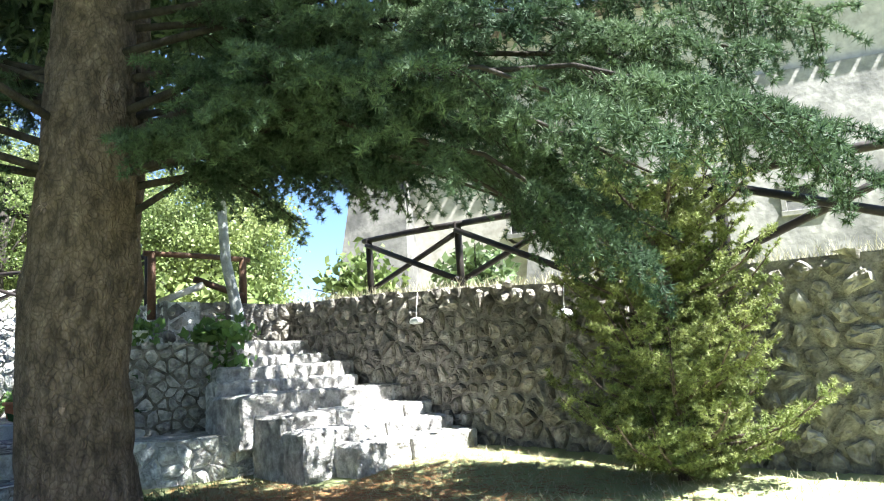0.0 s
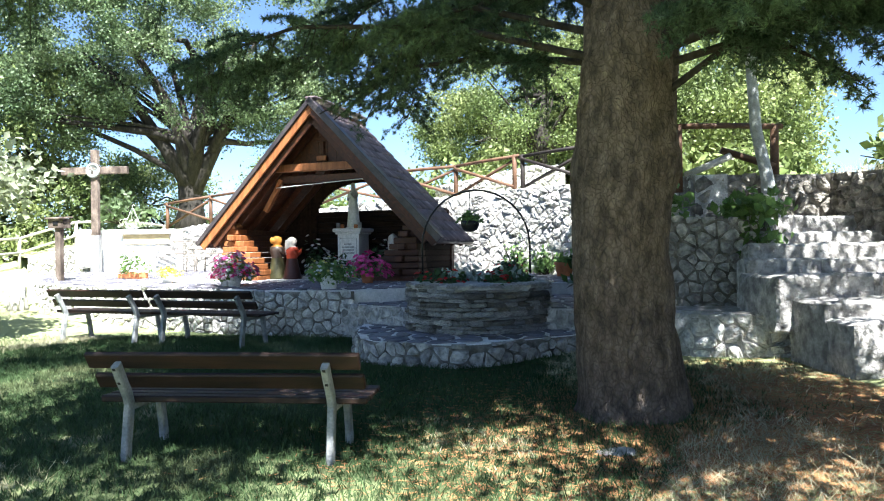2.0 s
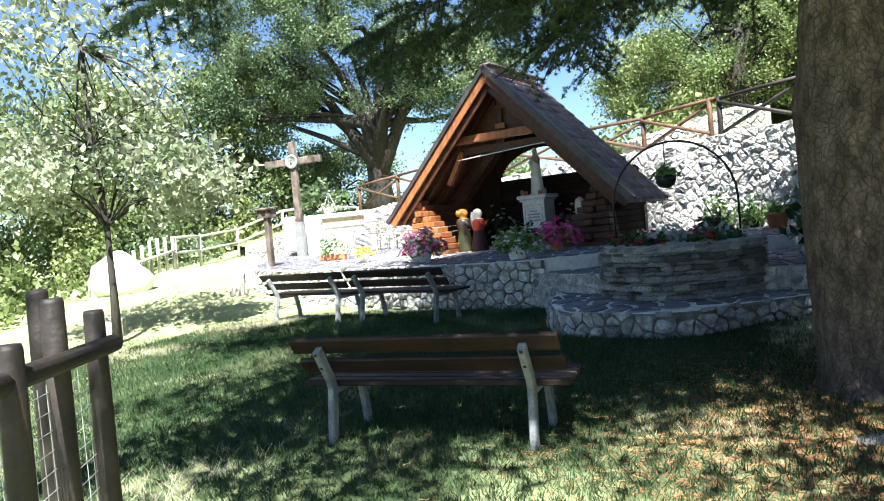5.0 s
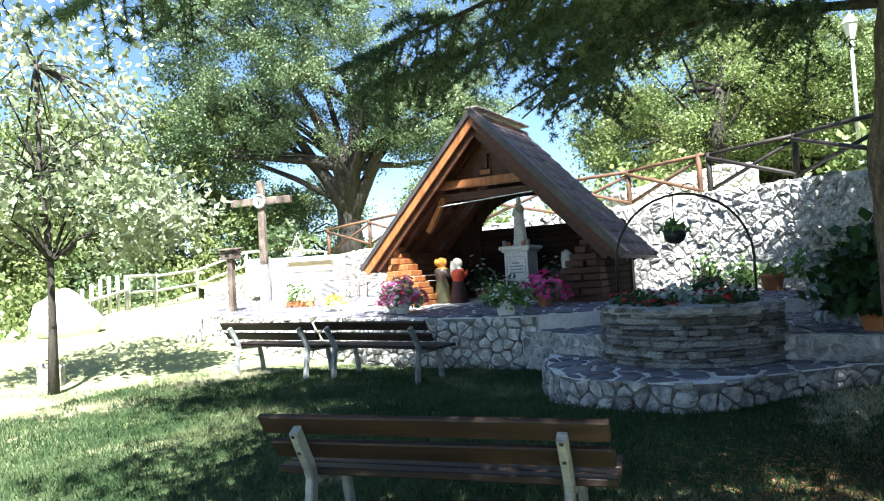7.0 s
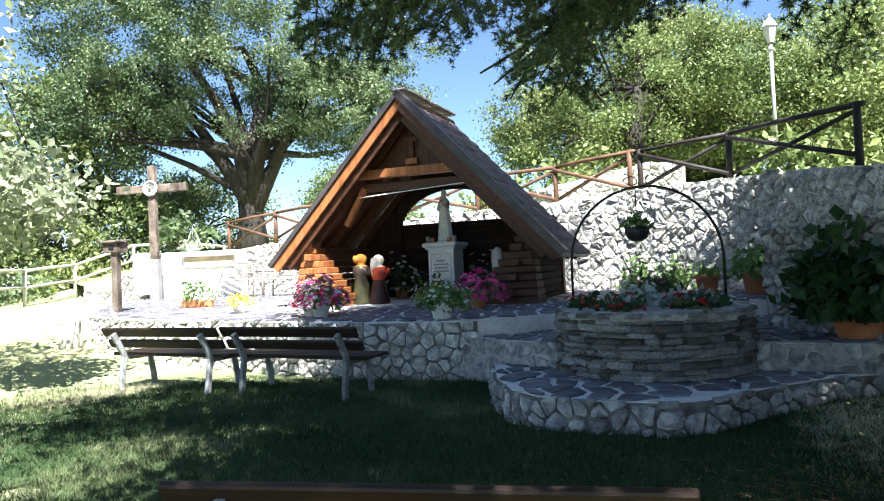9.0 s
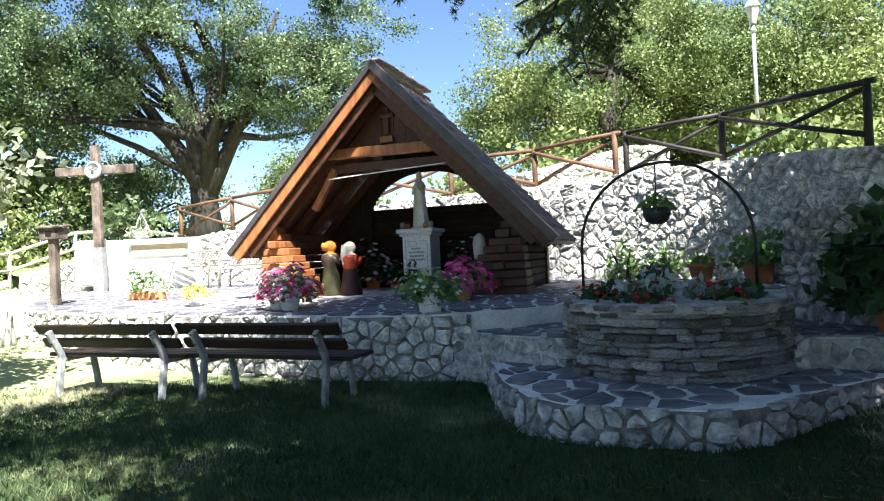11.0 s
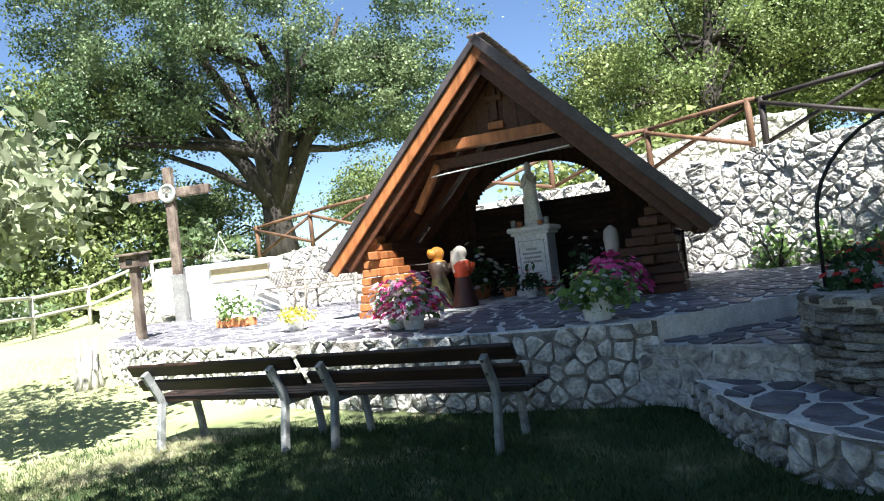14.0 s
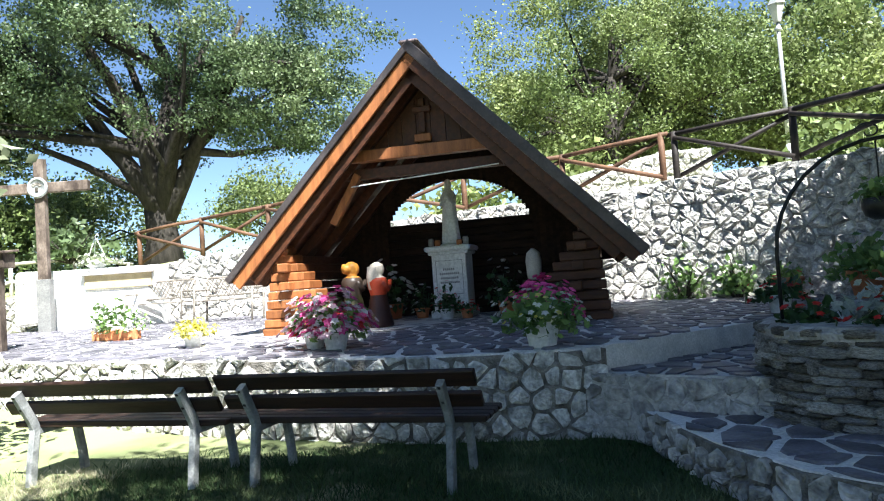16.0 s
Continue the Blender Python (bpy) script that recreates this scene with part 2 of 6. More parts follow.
def add_tube(bm, pts, radii, sides=10, rough=0.0, caps=True):
    pts = [Vector(p) for p in pts]
    rings = []
    side = None
    for i, p in enumerate(pts):
        d = (pts[min(i + 1, len(pts) - 1)] - pts[max(i - 1, 0)]).normalized()
        if side is None:
            side = d.orthogonal().normalized()
        side = (side - d * side.dot(d)).normalized()
        up = d.cross(side)
        r = radii[i] if isinstance(radii, (list, tuple)) else radii
        ring = []
        for k in range(sides):
            a = 2 * math.pi * k / sides
            rr = r * (1 + rough * noise.noise(Vector((math.cos(a) * 2, math.sin(a) * 2, i * 0.7 + p.x))))
            ring.append(bm.verts.new(p + side * math.cos(a) * rr + up * math.sin(a) * rr))
        rings.append(ring)
    for a, b in zip(rings, rings[1:]):
        for k in range(sides):
            bm.faces.new((a[k], a[(k + 1) % sides], b[(k + 1) % sides], b[k]))
    if caps:
        bm.faces.new(rings[0][::-1]); bm.faces.new(rings[-1])


def tube(name, pts, radii, material, parent=None, sides=10, rough=0.0, label="", smooth=True):
    bm = bmesh.new()
    add_tube(bm, pts, radii, sides, rough)
    return part(name, bm, material, parent, label, smooth)


def add_lathe(bm, profile, sides=20, at=(0, 0, 0)):
    rings = [[bm.verts.new((at[0] + r * math.cos(2 * math.pi * k / sides), at[1] + r * math.sin(2 * math.pi * k / sides), at[2] + z)) for k in range(sides)] for r, z in profile]
    for a, b in zip(rings, rings[1:]):
        for k in range(sides):
            bm.faces.new((a[k], a[(k + 1) % sides], b[(k + 1) % sides], b[k]))
    bm.faces.new(rings[0][::-1]); bm.faces.new(rings[-1])


def lathe(name, profile, material, parent=None, sides=20, at=(0, 0, 0), label="", smooth=True):
    bm = bmesh.new()
    add_lathe(bm, profile, sides, at)
    return part(name, bm, material, parent, label, smooth)


def cards(name, centres, size, material, parent=None, rng=None, flat=0.0, long=1.6, label=""):
    """Many small leaves: a folded, pointed blade of four triangles at each centre."""
    rng = rng or np.random.default_rng(1)
    c = np.asarray(centres, float)
    n = len(c)
    d = rng.normal(size=(n, 3)); d[:, 2] = d[:, 2] * (1 - flat) - 0.25
    d /= np.linalg.norm(d, axis=1)[:, None]
    s = np.cross(d, rng.normal(size=(n, 3))); s /= np.linalg.norm(s, axis=1)[:, None]
    u = np.cross(d, s)
    k = (size * rng.uniform(0.6, 1.3, n))[:, None]
    v = np.stack([c - d * k * long * .5, c + s * k * .5 + u * k * .12, c + d * k * long * .5, c - s * k * .5 + u * k * .12], 1).reshape(-1, 3)
    i = np.arange(n)[:, None] * 4
    f = np.concatenate([i + [0, 1, 2], i + [0, 2, 3]], 1).reshape(-1, 3)
    return np_mesh(name, v, f, material, parent, label)


def np_mesh(name, v, f, material, parent=None, label=""):
    v, f = np.asarray(v, np.float32), np.asarray(f, np.int32)
    me = bpy.data.meshes.new(name)
    me.vertices.add(len(v)); me.vertices.foreach_set("co", v.ravel())
    w = f.shape[1]
    me.loops.add(f.size); me.loops.foreach_set("vertex_index", f.ravel())
    me.polygons.add(len(f)); me.polygons.foreach_set("loop_start", np.arange(len(f), dtype=np.int32) * w)
    me.update(calc_edges=True)
    me.materials.append(material)
    ob = new(name, me)
    if parent:
        ob.parent = parent
    return tagged(ob, label)


# ---- ground ----
CTRL = [(1, -10, 0.0), (1.8, -15, -0.05), (-1.3, -4.9, 0.14), (-3.5, -4, 0.12), (1, -6.5, 0.1), (3, -8.2, 0.08), (5, -8, 0.22), (7.6, -9.2, 0.37), (7.5, -13, 0.31), (4, -16, 0.1),
        (-5.9, -5, 0.06), (-6, -2, 0.3), (-7.4, 1.6, 0.66), (-8, 6, 0.9), (-9, 9, 1.75), (-10.5, 3, 0.95), (-10.4, 0.4, 0.5), (-9, -4, 0.1), (-14, -2, 0.0), (-3, -13, -0.1), (-8, -12, -0.5), (-14, 6, 1.1),
        (0, 0, 0.3), (4, 0, 0.3), (4, -5, 0.2), (9, 4, 0.5), (0, 6, 0.6)]


def ground_z(x, y):
    s = w = 0.0
    for a, b, c in CTRL:
        d = 1 / ((x - a) ** 2 + (y - b) ** 2 + 0.5) ** 1.6
        s, w = s + c * d, w + d
    return s / w + 0.03 * noise.noise(Vector((x * 0.6, y * 0.6, 3)))


def terrace_z(y):
    return 0.875 + (0.008 if y < 0 else 0.02) * y


def voronoi(points, poly):
    """Cells of a point set, each cut out of a convex polygon."""
    cells = []
    P = np.array(points)
    for i, p in enumerate(P):
        cell = [Vector(q) for q in poly]
        near = np.argsort(((P - p) ** 2).sum(1))[1:22]
        for j in near:
            mid, nrm = Vector((p + P[j]) / 2), Vector(P[j] - p)
            out = []
            for a, b in zip(cell, cell[1:] + cell[:1]):
                da, db = (a - mid).dot(nrm), (b - mid).dot(nrm)
                if da <= 0:
                    out.append(a)
                if da * db < 0:
                    out.append(a + (b - a) * (da / (da - db)))
            cell = out
            if len(cell) < 3:
                break
        cells.append(cell)
    return cells


def inside(p, poly):
    r = False
    for a, b in zip(poly, poly[1:] + poly[:1]):
        if (a[1] > p[1]) != (b[1] > p[1]) and p[0] < (b[0] - a[0]) * (p[1] - a[1]) / (b[1] - a[1]) + a[0]:
            r = not r
    return r


def axis(lo, hi, step, far):
    a = list(np.arange(lo, hi + 1e-6, step))
    for k in far:
        a = [lo - k] + a + [hi + k]
    return a


gx, gy = axis(-15, 10, 0.35, (1.5, 5, 12, 30, 80, 250, 900, 2500)), axis(-18, 10, 0.35, (1.5, 5, 12, 30, 80, 250, 900, 2500))
gv = [(x, y, ground_z(x, y)) for y in gy for x in gx]
nx = len(gx)
gf = [(j * nx + i, j * nx + i + 1, (j + 1) * nx + i + 1, (j + 1) * nx + i) for j in range(len(gy) - 1) for i in range(nx - 1)]
ground = tagged(link_mesh("ground", gv, gf, M_grass, smooth=True), "mown lawn with dry patches, painted greener in tree shade and paler in sun", "lawn", kind="structure")

# ---- stone walls ----
def stone_mesh(k, rng):
    """A weathered block of unit size, chamfered and uneven."""
    bm = bmesh.new()
    bmesh.ops.create_cube(bm, size=1)
    for v in bm.verts:
        v.co = Vector([c + rng.uniform(-0.10, 0.10) for c in v.co])
    bmesh.ops.bevel(bm, geom=list(bm.edges), offset=0.17, segments=1, affect="EDGES")
    for v in bm.verts:
        v.co += Vector([rng.uniform(-0.05, 0.05) for _ in range(3)])
    me = bpy.data.meshes.new("stone")
    for f in bm.faces:
        f.smooth = rng.random() < 0.5
    bm.to_mesh(me); bm.free()
    return me


rs = random.Random(5)
STONES = {}


def stones_of(material):
    if material.name not in STONES:
        STONES[material.name] = [stone_mesh(k, rs) for k in range(14)]
        for me in STONES[material.name]:
            me.materials.append(material)
    return STONES[material.name]


def wall_frame(line, s):
    """Place and direction at the run s along a plan line."""
    for (a, b) in zip(line, line[1:]):
        l = math.hypot(b[0] - a[0], b[1] - a[1])
        if s <= l or (a, b) == (line[-2], line[-1]):
            k = s / l
            return [p + (q - p) * k for p, q in zip(a, b)], math.atan2(b[1] - a[1], b[0] - a[0])
        s -= l


def stone_wall(name, line, thick, material, mortar, size, label, keep=300, rough=0.0, flatness=0.72, gap=0.016, near=(2, -8), proud=1.0, corner=0.86, out=0.0):
    """line: (x, y, foot, top) with the face to the right of its run. A mortared core and face stones in wild courses."""
    rng = random.Random(len(name) * 7 + int(abs(line[0][0] * 10)))
    n = len(line)
    norm = []
    for i in range(n):
        a, b = line[max(i - 1, 0)], line[min(i + 1, n - 1)]
        d = Vector((b[0] - a[0], b[1] - a[1])).normalized()
        norm.append((-d.y, d.x))
    line = [(x - nx * out, y - ny * out, foot, top) for (x, y, foot, top), (nx, ny) in zip(line, norm)]
    vs, fs = [], []
    for (x, y, z0, z1), (ux, uy) in zip(line, norm):
        vs += [(x, y, z0 - 0.2), (x, y, z1), (x + ux * thick, y + uy * thick, z1), (x + ux * thick, y + uy * thick, z0 - 0.2)]
    for i in range(n - 1):
        for k in range(4):
            fs.append((i * 4 + k, i * 4 + 4 + k, i * 4 + 4 + (k + 1) % 4, i * 4 + (k + 1) % 4))
    fs += [(0, 1, 2, 3), (n * 4 - 1, n * 4 - 2, n * 4 - 3, n * 4 - 4)]
    ob = link_mesh(name, vs, fs, mortar)
    bm = bmesh.new(); bm.from_mesh(ob.data); bmesh.ops.recalc_face_normals(bm, faces=bm.faces); bm.to_mesh(ob.data); bm.free()
    tagged(ob, label, "stone wall", kind="structure")
    total = sum(math.hypot(b[0] - a[0], b[1] - a[1]) for a, b in zip(line, line[1:]))
    zlo, zhi = min(p[2] for p in line), max(p[3] for p in line)
    # rubble: cells in the run-height plane, each a domed block with chamfered edges
    sites, rim_sites = [], []
    z, row = zlo - size, 0
    while z < zhi + size:
        row += 1
        s = -size
        while s < total + size:
            q = (s + (row % 2) * size * 0.5 + rng.uniform(-.34, .34) * size, z + rng.uniform(-.30, .30) * size * flatness)
            ok = 0 <= q[0] <= total
            if ok:
                p = wall_frame(line, q[0])[0]
                ok = p[2] - 0.05 < q[1] < p[3] + 0.25 * size * flatness
            if rng.random() > 0.2:
                (sites if ok else rim_sites).append(q)
            s += size
        z += size * flatness
    cells = voronoi(sites + rim_sites, [(-9, zlo - 5), (total + 9, zlo - 5), (total + 9, zhi + 5), (-9, zhi + 5)])[:len(sites)]
    order = sorted(range(len(sites)), key=lambda i: (wall_frame(line, sites[i][0])[0][0] - near[0]) ** 2 + (wall_frame(line, sites[i][0])[0][1] - near[1]) ** 2)
    rv, rf = [], []
    for count, i in enumerate(order):
        cell = cells[i]
        if len(cell) < 3:
            continue
        mid = sum(cell, Vector((0, 0))) / len(cell)
        base = []
        slack = rng.uniform(0.4, 2.2)
        for a, b in zip(cell, cell[1:] + cell[:1]):
            for f in (0.0, rng.uniform(0.3, 0.7)):
                q = a.lerp(b, f)
                e = q - mid
                q = mid + e * max(0.25, rng.uniform(0.90, 1.03) * (1.0 if f else corner) - (gap * slack) / max(e.length, 0.04))
                q.x = min(max(q.x, 0.0), total)
                pz = wall_frame(line, q.x)[0]
                q.y = min(max(q.y, pz[2] - 0.08), pz[3] + 0.02)
                base.append(q)
        bulge = min(size, 0.3) * rng.uniform(0.16, 0.34) * proud + rough * rng.random()
        vs = []
        tx, tz = rng.uniform(-0.5, 0.5) * bulge, rng.uniform(-0.5, 0.5) * bulge
        for k, out in ((1.0, -0.03), (0.985, bulge * 0.35), (0.86, bulge * 0.85), (0.48, bulge), (0.0, bulge * 1.0)):
            for q in (base if k else [mid]):
                g = mid + (q - mid) * k
                (px, py, _, _), ang = wall_frame(line, g.x)
                o2 = out + ((rng.uniform(-0.26, 0.26) * bulge + (tx * (g.x - mid.x) + tz * (g.y - mid.y)) / size) if k < 0.97 else 0)
                vs.append((px + math.sin(ang) * o2, py - math.cos(ang) * o2, g.y))
        m = len(base)
        fs = [(r * m + j, r * m + (j + 1) % m, (r + 1) * m + (j + 1) % m, (r + 1) * m + j) for r in range(3) for j in range(m)] + [(3 * m + j, 3 * m + (j + 1) % m, 4 * m) for j in range(m)]
        if count < keep:
            link_mesh("stone", vs, fs, material, ob)
        else:
            k = len(rv); rv += vs; rf += [tuple(c + k for c in f) for f in fs]
    if rv:
        tagged(link_mesh("stones", rv, rf, material, ob), kind="stuff")
    return ob


BACK = [(-9.6, 5.6, 0.8, 1.45), (-7, 6.2, 0.9, 1.95), (-4.5, 5.6, 0.9, 2.3), (-2, 4.6, 0.9, 2.6), (0.5, 3.3, 0.9, 2.7), (2.6, 2.0, 0.85, 2.75), (4.0, 0.95, 0.85, 2.8), (5.2, -0.3, 0.8, 2.82), (5.9, -1.8, 0.75, 2.75),
        (6.05, -3.4, 0.7, 2.55), (5.75, -4.95, 0.7, 2.45)]
RETAIN = [(5.7, -4.95, 1.5, 2.45), (7.75, -5.0, 1.5, 2.44), (7.75, -7.5, 0.9, 2.30), (7.75, -9.1, 0.3, 2.18), (7.72, -10.75, 0.3, 2.03), (7.6, -13.2, 0.25, 1.9), (7.6, -18.0, 0.2, 1.7)]
back_wall = stone_wall("wall_back", BACK, 0.45, M_stonew, M_mortarw, 0.235, "sunlit pale limestone retaining wall of wild stones", keep=300, flatness=0.56, gap=0.004, rough=0.045, near=(4.5, 0), proud=0.55, corner=0.94)
retain = stone_wall("wall_retaining", RETAIN, 0.5, M_stoneb, M_mortar, 0.20, "brown-grey rubble retaining wall beside the stone steps", keep=300, flatness=0.82, gap=0.016, near=(7, -10), proud=1.1)

stone_wall("wall_upper", [(2.2, 3.2, 2.6, 3.1), (3.4, 2.75, 2.6, 3.32), (4.5, 2.2, 2.6, 3.5), (5.2, 1.85, 2.6, 3.46)], 0.4, M_stonew, M_mortarw, 0.2, "short pale stone wall on the bank behind the fence", keep=200, flatness=0.56, gap=0.004, rough=0.04, near=(4, 2.4), proud=0.55, corner=0.94)

# upper bank behind the walls
rim = [(x, y, t) for x, y, b, t in BACK] + [(x, y, t) for x, y, b, t in RETAIN[1:]]
bv, bf = [], []
for x, y, t in rim:
    d = Vector((x - 1, y + 8)).normalized()
    for k, rise in ((0.25, -0.03), (1.2, 0.0), (3, 0.08), (7, 0.25), (16, 0.6), (40, 1.0), (120, 1.6)):
        bv.append((x + d.x * k, y + d.y * k, t + rise))
for i in range(len(rim) - 1):
    for k in range(6):
        a = i * 7 + k
        bf.append((a, a + 1, a + 8, a + 7))
bank = tagged(link_mesh("ground_upper", bv, bf, M_grass, smooth=True), "grassy upper terrace above the retaining walls", "grass bank", kind="structure")

# ---- crazy paving ----
def slab(name, poly, zf, depth, label, material=None, category="paving"):
    """A paved platform: a mortar body with the outline poly, top at zf(x, y)."""
    n = len(poly)
    vs = [(x, y, zf(x, y)) for x, y in poly] + [(x, y, zf(x, y) - depth) for x, y in poly]
    fs = [tuple(range(n)), tuple(range(2 * n - 1, n - 1, -1))] + [(i, i + n, (i + 1) % n + n, (i + 1) % n) for i in range(n)]
    ob = link_mesh(name, vs, fs, material or M_joint)
    bm = bmesh.new(); bm.from_mesh(ob.data); bmesh.ops.recalc_face_normals(bm, faces=bm.faces)
    bmesh.ops.triangulate(bm, faces=[f for f in bm.faces if len(f.verts) > 4]); bm.to_mesh(ob.data); bm.free()
    return tagged(ob, label, category, kind="structure")


def pave(ob, poly, zf, size, seed, near, keep=300, gap=0.034):
    """Flagstones over a slab; those nearest to the plan place near are objects."""
    rng = random.Random(seed)
    xs, ys = [p[0] for p in poly], [p[1] for p in poly]
    pts, rim_pts = [], []
    y = min(ys) - size
    while y < max(ys) + size:
        x = min(xs) - size
        while x < max(xs) + size:
            q = (x + rng.uniform(-.42, .42) * size, y + rng.uniform(-.42, .42) * size)
            (pts if inside(q, poly) else rim_pts).append(q)
            x += size
        y += size
    cells = voronoi(pts + rim_pts, [(min(xs) - 1, min(ys) - 1), (max(xs) + 1, min(ys) - 1), (max(xs) + 1, max(ys) + 1), (min(xs) - 1, max(ys) + 1)])
    order = sorted(range(len(pts)), key=lambda i: (pts[i][0] - near[0]) ** 2 + (pts[i][1] - near[1]) ** 2)
    rv, rf = [], []
    for count, i in enumerate(order):
        c = cells[i]
        if len(c) < 3:
            continue
        mid = sum(c, Vector((0, 0))) / len(c)
        ring = []
        for q in c:
            d = q - mid
            q2 = mid + d * max(0.2, 1 - (gap + rng.uniform(0, 0.02)) / max(d.length, 0.05))
            for _ in range(22):
                if inside(q2, poly):
                    break
                q2 = mid + (q2 - mid) * 0.88
            ring.append(q2)
        n = len(ring)
        h = 0.012 + rng.uniform(0, 0.006)
        top = [mid + (q - mid) * 0.965 for q in ring]
        vs = [(q.x, q.y, zf(q.x, q.y) + h) for q in top] + [(q.x, q.y, zf(q.x, q.y) + h - 0.007) for q in ring] + [(q.x, q.y, zf(q.x, q.y) - 0.01) for q in ring]
        fs = [tuple(range(n))] + [(i2, i2 + n, (i2 + 1) % n + n, (i2 + 1) % n)[::-1] for i2 in range(n)] + [(i2 + n, i2 + 2 * n, (i2 + 1) % n + 2 * n, (i2 + 1) % n + n)[::-1] for i2 in range(n)]
        if count < keep:
            link_mesh("flagstone", vs, fs, M_flag, ob)
        else:
            k = len(rv); rv += vs; rf += [tuple(a + k for a in f) for f in fs]
    if rv:
        tagged(link_mesh("flagstones", rv, rf, M_flag, ob), kind="stuff")


TERR = [(-6.9, 1.1), (-6.1, -0.2), (-4.5, -1.7), (-2.2, -3.1), (-0.7, -3.95), (0.5, -4.3), (1.0, -4.15), (1.9, -3.7), (3.2, -3.1), (4.6, -2.9), (5.9, -3.0), (6.0, -1.7), (5.3, -0.2), (4.1, 1.05), (2.7, 2.1), (0.6, 3.4), (-1.9, 4.7), (-4.4, 5.7), (-7, 6.2), (-8.2, 5.0)]
STEP = [(0.5, -4.2), (0.8, -4.38), (1.15, -4.68), (1.65, -5.15), (3.0, -5.55), (3.7, -5.85), (4.4, -6.2), (5.9, -6.2), (6.0, -2.9), (4.6, -2.85), (3.2, -3.0), (1.9, -3.6), (1.0, -4.05)]
KERB = [(0.98, -4.4), (0.97, -4.95), (0.97, -5.63), (1.08, -6.3), (1.28, -6.64), (1.56, -6.86), (1.9, -6.99), (2.22, -7.1), (2.54, -7.04), (3.15, -6.66), (3.9, -6.26), (4.5, -6.15), (4.5, -5.9), (3.0, -5.0), (1.7, -4.4), (1.2, -4.25)]
zt = lambda x, y: terrace_z(y)
zs = lambda x, y: 0.635
zk = lambda x, y: 0.365
terrace = slab("terrace", TERR, zt, 0.7, "crazy-paved terrace of purple flagstones with pale joints")
step_l = slab("terrace_step", STEP, zs, 0.5, "crazy-paved step below the terrace beside the round planter")
kerb = slab("paved_kerb", KERB, zk, 0.4, "low curved paved apron round the planter")

# ---- steps ----
rr = random.Random(3)
stairs = tagged(new("stairs"), "rough limestone steps climbing along the retaining wall", "steps", kind="structure")
FLIGHT = [(-9.25, 0.58, 5.95, 7.62), (-8.83, 0.72, 5.62, 7.64), (-8.37, 0.88, 5.62, 7.7), (-7.76, 1.10, 5.45, 7.74), (-6.98, 1.26, 5.55, 7.6), (-6.71, 1.44, 5.72, 7.74), (-6.15, 1.58, 6.2, 7.74), (-5.55, 1.82, 6.4, 7.74)]
for i, (y, z, x0, x1) in enumerate(FLIGHT):
    y1 = FLIGHT[i + 1][0] + 0.06 if i < 7 else -4.98
    lo = 0.15 if i < 3 else z - 0.6
    bm = bmesh.new()
    x = x0
    while x < x1 - 0.05:
        w = min(rr.uniform(0.55, 1.1), x1 - x)
        add_box(bm, (w - 0.008, y1 - y + rr.uniform(-.02, .02), z - lo), pose(x + w / 2, (y + y1) / 2 + rr.uniform(-.02, .02), (z + lo) / 2, 0, 0, rr.uniform(-1, 1)), 0.025, 0.015)
        x += w
    bmesh.ops.subdivide_edges(bm, edges=[e for e in bm.edges if e.calc_length() > 0.1], cuts=4, use_grid_fill=True)
    for v in bm.verts:
        v.co += Vector((noise.noise(v.co * 7), noise.noise(v.co * 7 + Vector((9, 0, 0))), noise.noise(v.co * 5 + Vector((0, 9, 0))))) * 0.028
    part("step", bm, M_stone, stairs)

LOWW = [(4.42, -6.1, 0.15, 0.66), (4.55, -6.8, 0.15, 0.68), (4.85, -7.2, 0.2, 0.67), (5.3, -7.42, 0.2, 0.66), (5.9, -7.55, 0.2, 0.68), (6.3, -7.55, 0.2, 0.7)]
low_wall = stone_wall("wall_low", LOWW, 0.35, M_stonew, M_mortarw, 0.19, "low pale stone wall round the foot of the steps", keep=260, gap=0.003, rough=0.03, proud=0.5)
landing = slab("landing", [(4.5, -5.9), (4.65, -6.75), (4.92, -7.08), (5.35, -7.3), (6.4, -7.4), (6.4, -5.6), (5.2, -5.6)], lambda x, y: 0.69, 0.5, "paved landing of grey stones at the foot of the steps", M_mortarw)
PLAT = [(4.2, -4.3, 0.6, 1.74), (4.45, -5.5, 0.6, 1.76), (4.8, -6.2, 0.6, 1.77), (5.6, -6.4, 0.6, 1.76), (6.15, -6.4, 0.6, 1.70), (6.25, -5.5, 0.9, 1.84), (6.2, -5.05, 0.9, 1.9)]
plat_wall = stone_wall("wall_platform", PLAT, 0.35, M_stone, M_mortar, 0.17, "grey stone wall of the raised planting bed", keep=260, gap=0.006)
slab("planting_bed", [(4.3, -4.4), (4.55, -5.5), (4.88, -6.1), (5.6, -6.28), (6.1, -6.3), (6.15, -4.98), (5.9, -3.4), (4.6, -3.6)], lambda x, y: 1.71, 0.6, "raised bed of pale stony soil above the steps", M_mortarw, "planting bed")

# facing stones of the terrace edge and the apron
stone_wall("wall_terrace", [(x, y, 0.05, terrace_z(y) - 0.015) for x, y in ((-6.9, 1.1), (-6.1, -0.2), (-4.5, -1.7), (-2.2, -3.1), (-0.7, -3.95), (0.5, -4.3), (0.8, -4.25))], 0.3, M_stonew, M_mortar, 0.17, "pale rubble edge wall of the paved terrace", keep=300, gap=0.007, rough=0.03, near=(0, -4), proud=0.4, corner=0.92, out=0.03)
stone_wall("wall_apron", [(x, y, 0.0, 0.355) for x, y in KERB[:12]], 0.25, M_stone, M_mortar, 0.15, "low curved edge of rough grey stones", keep=300, gap=0.007, rough=0.035, near=(1, -6), proud=0.4, corner=0.92, out=0.03)
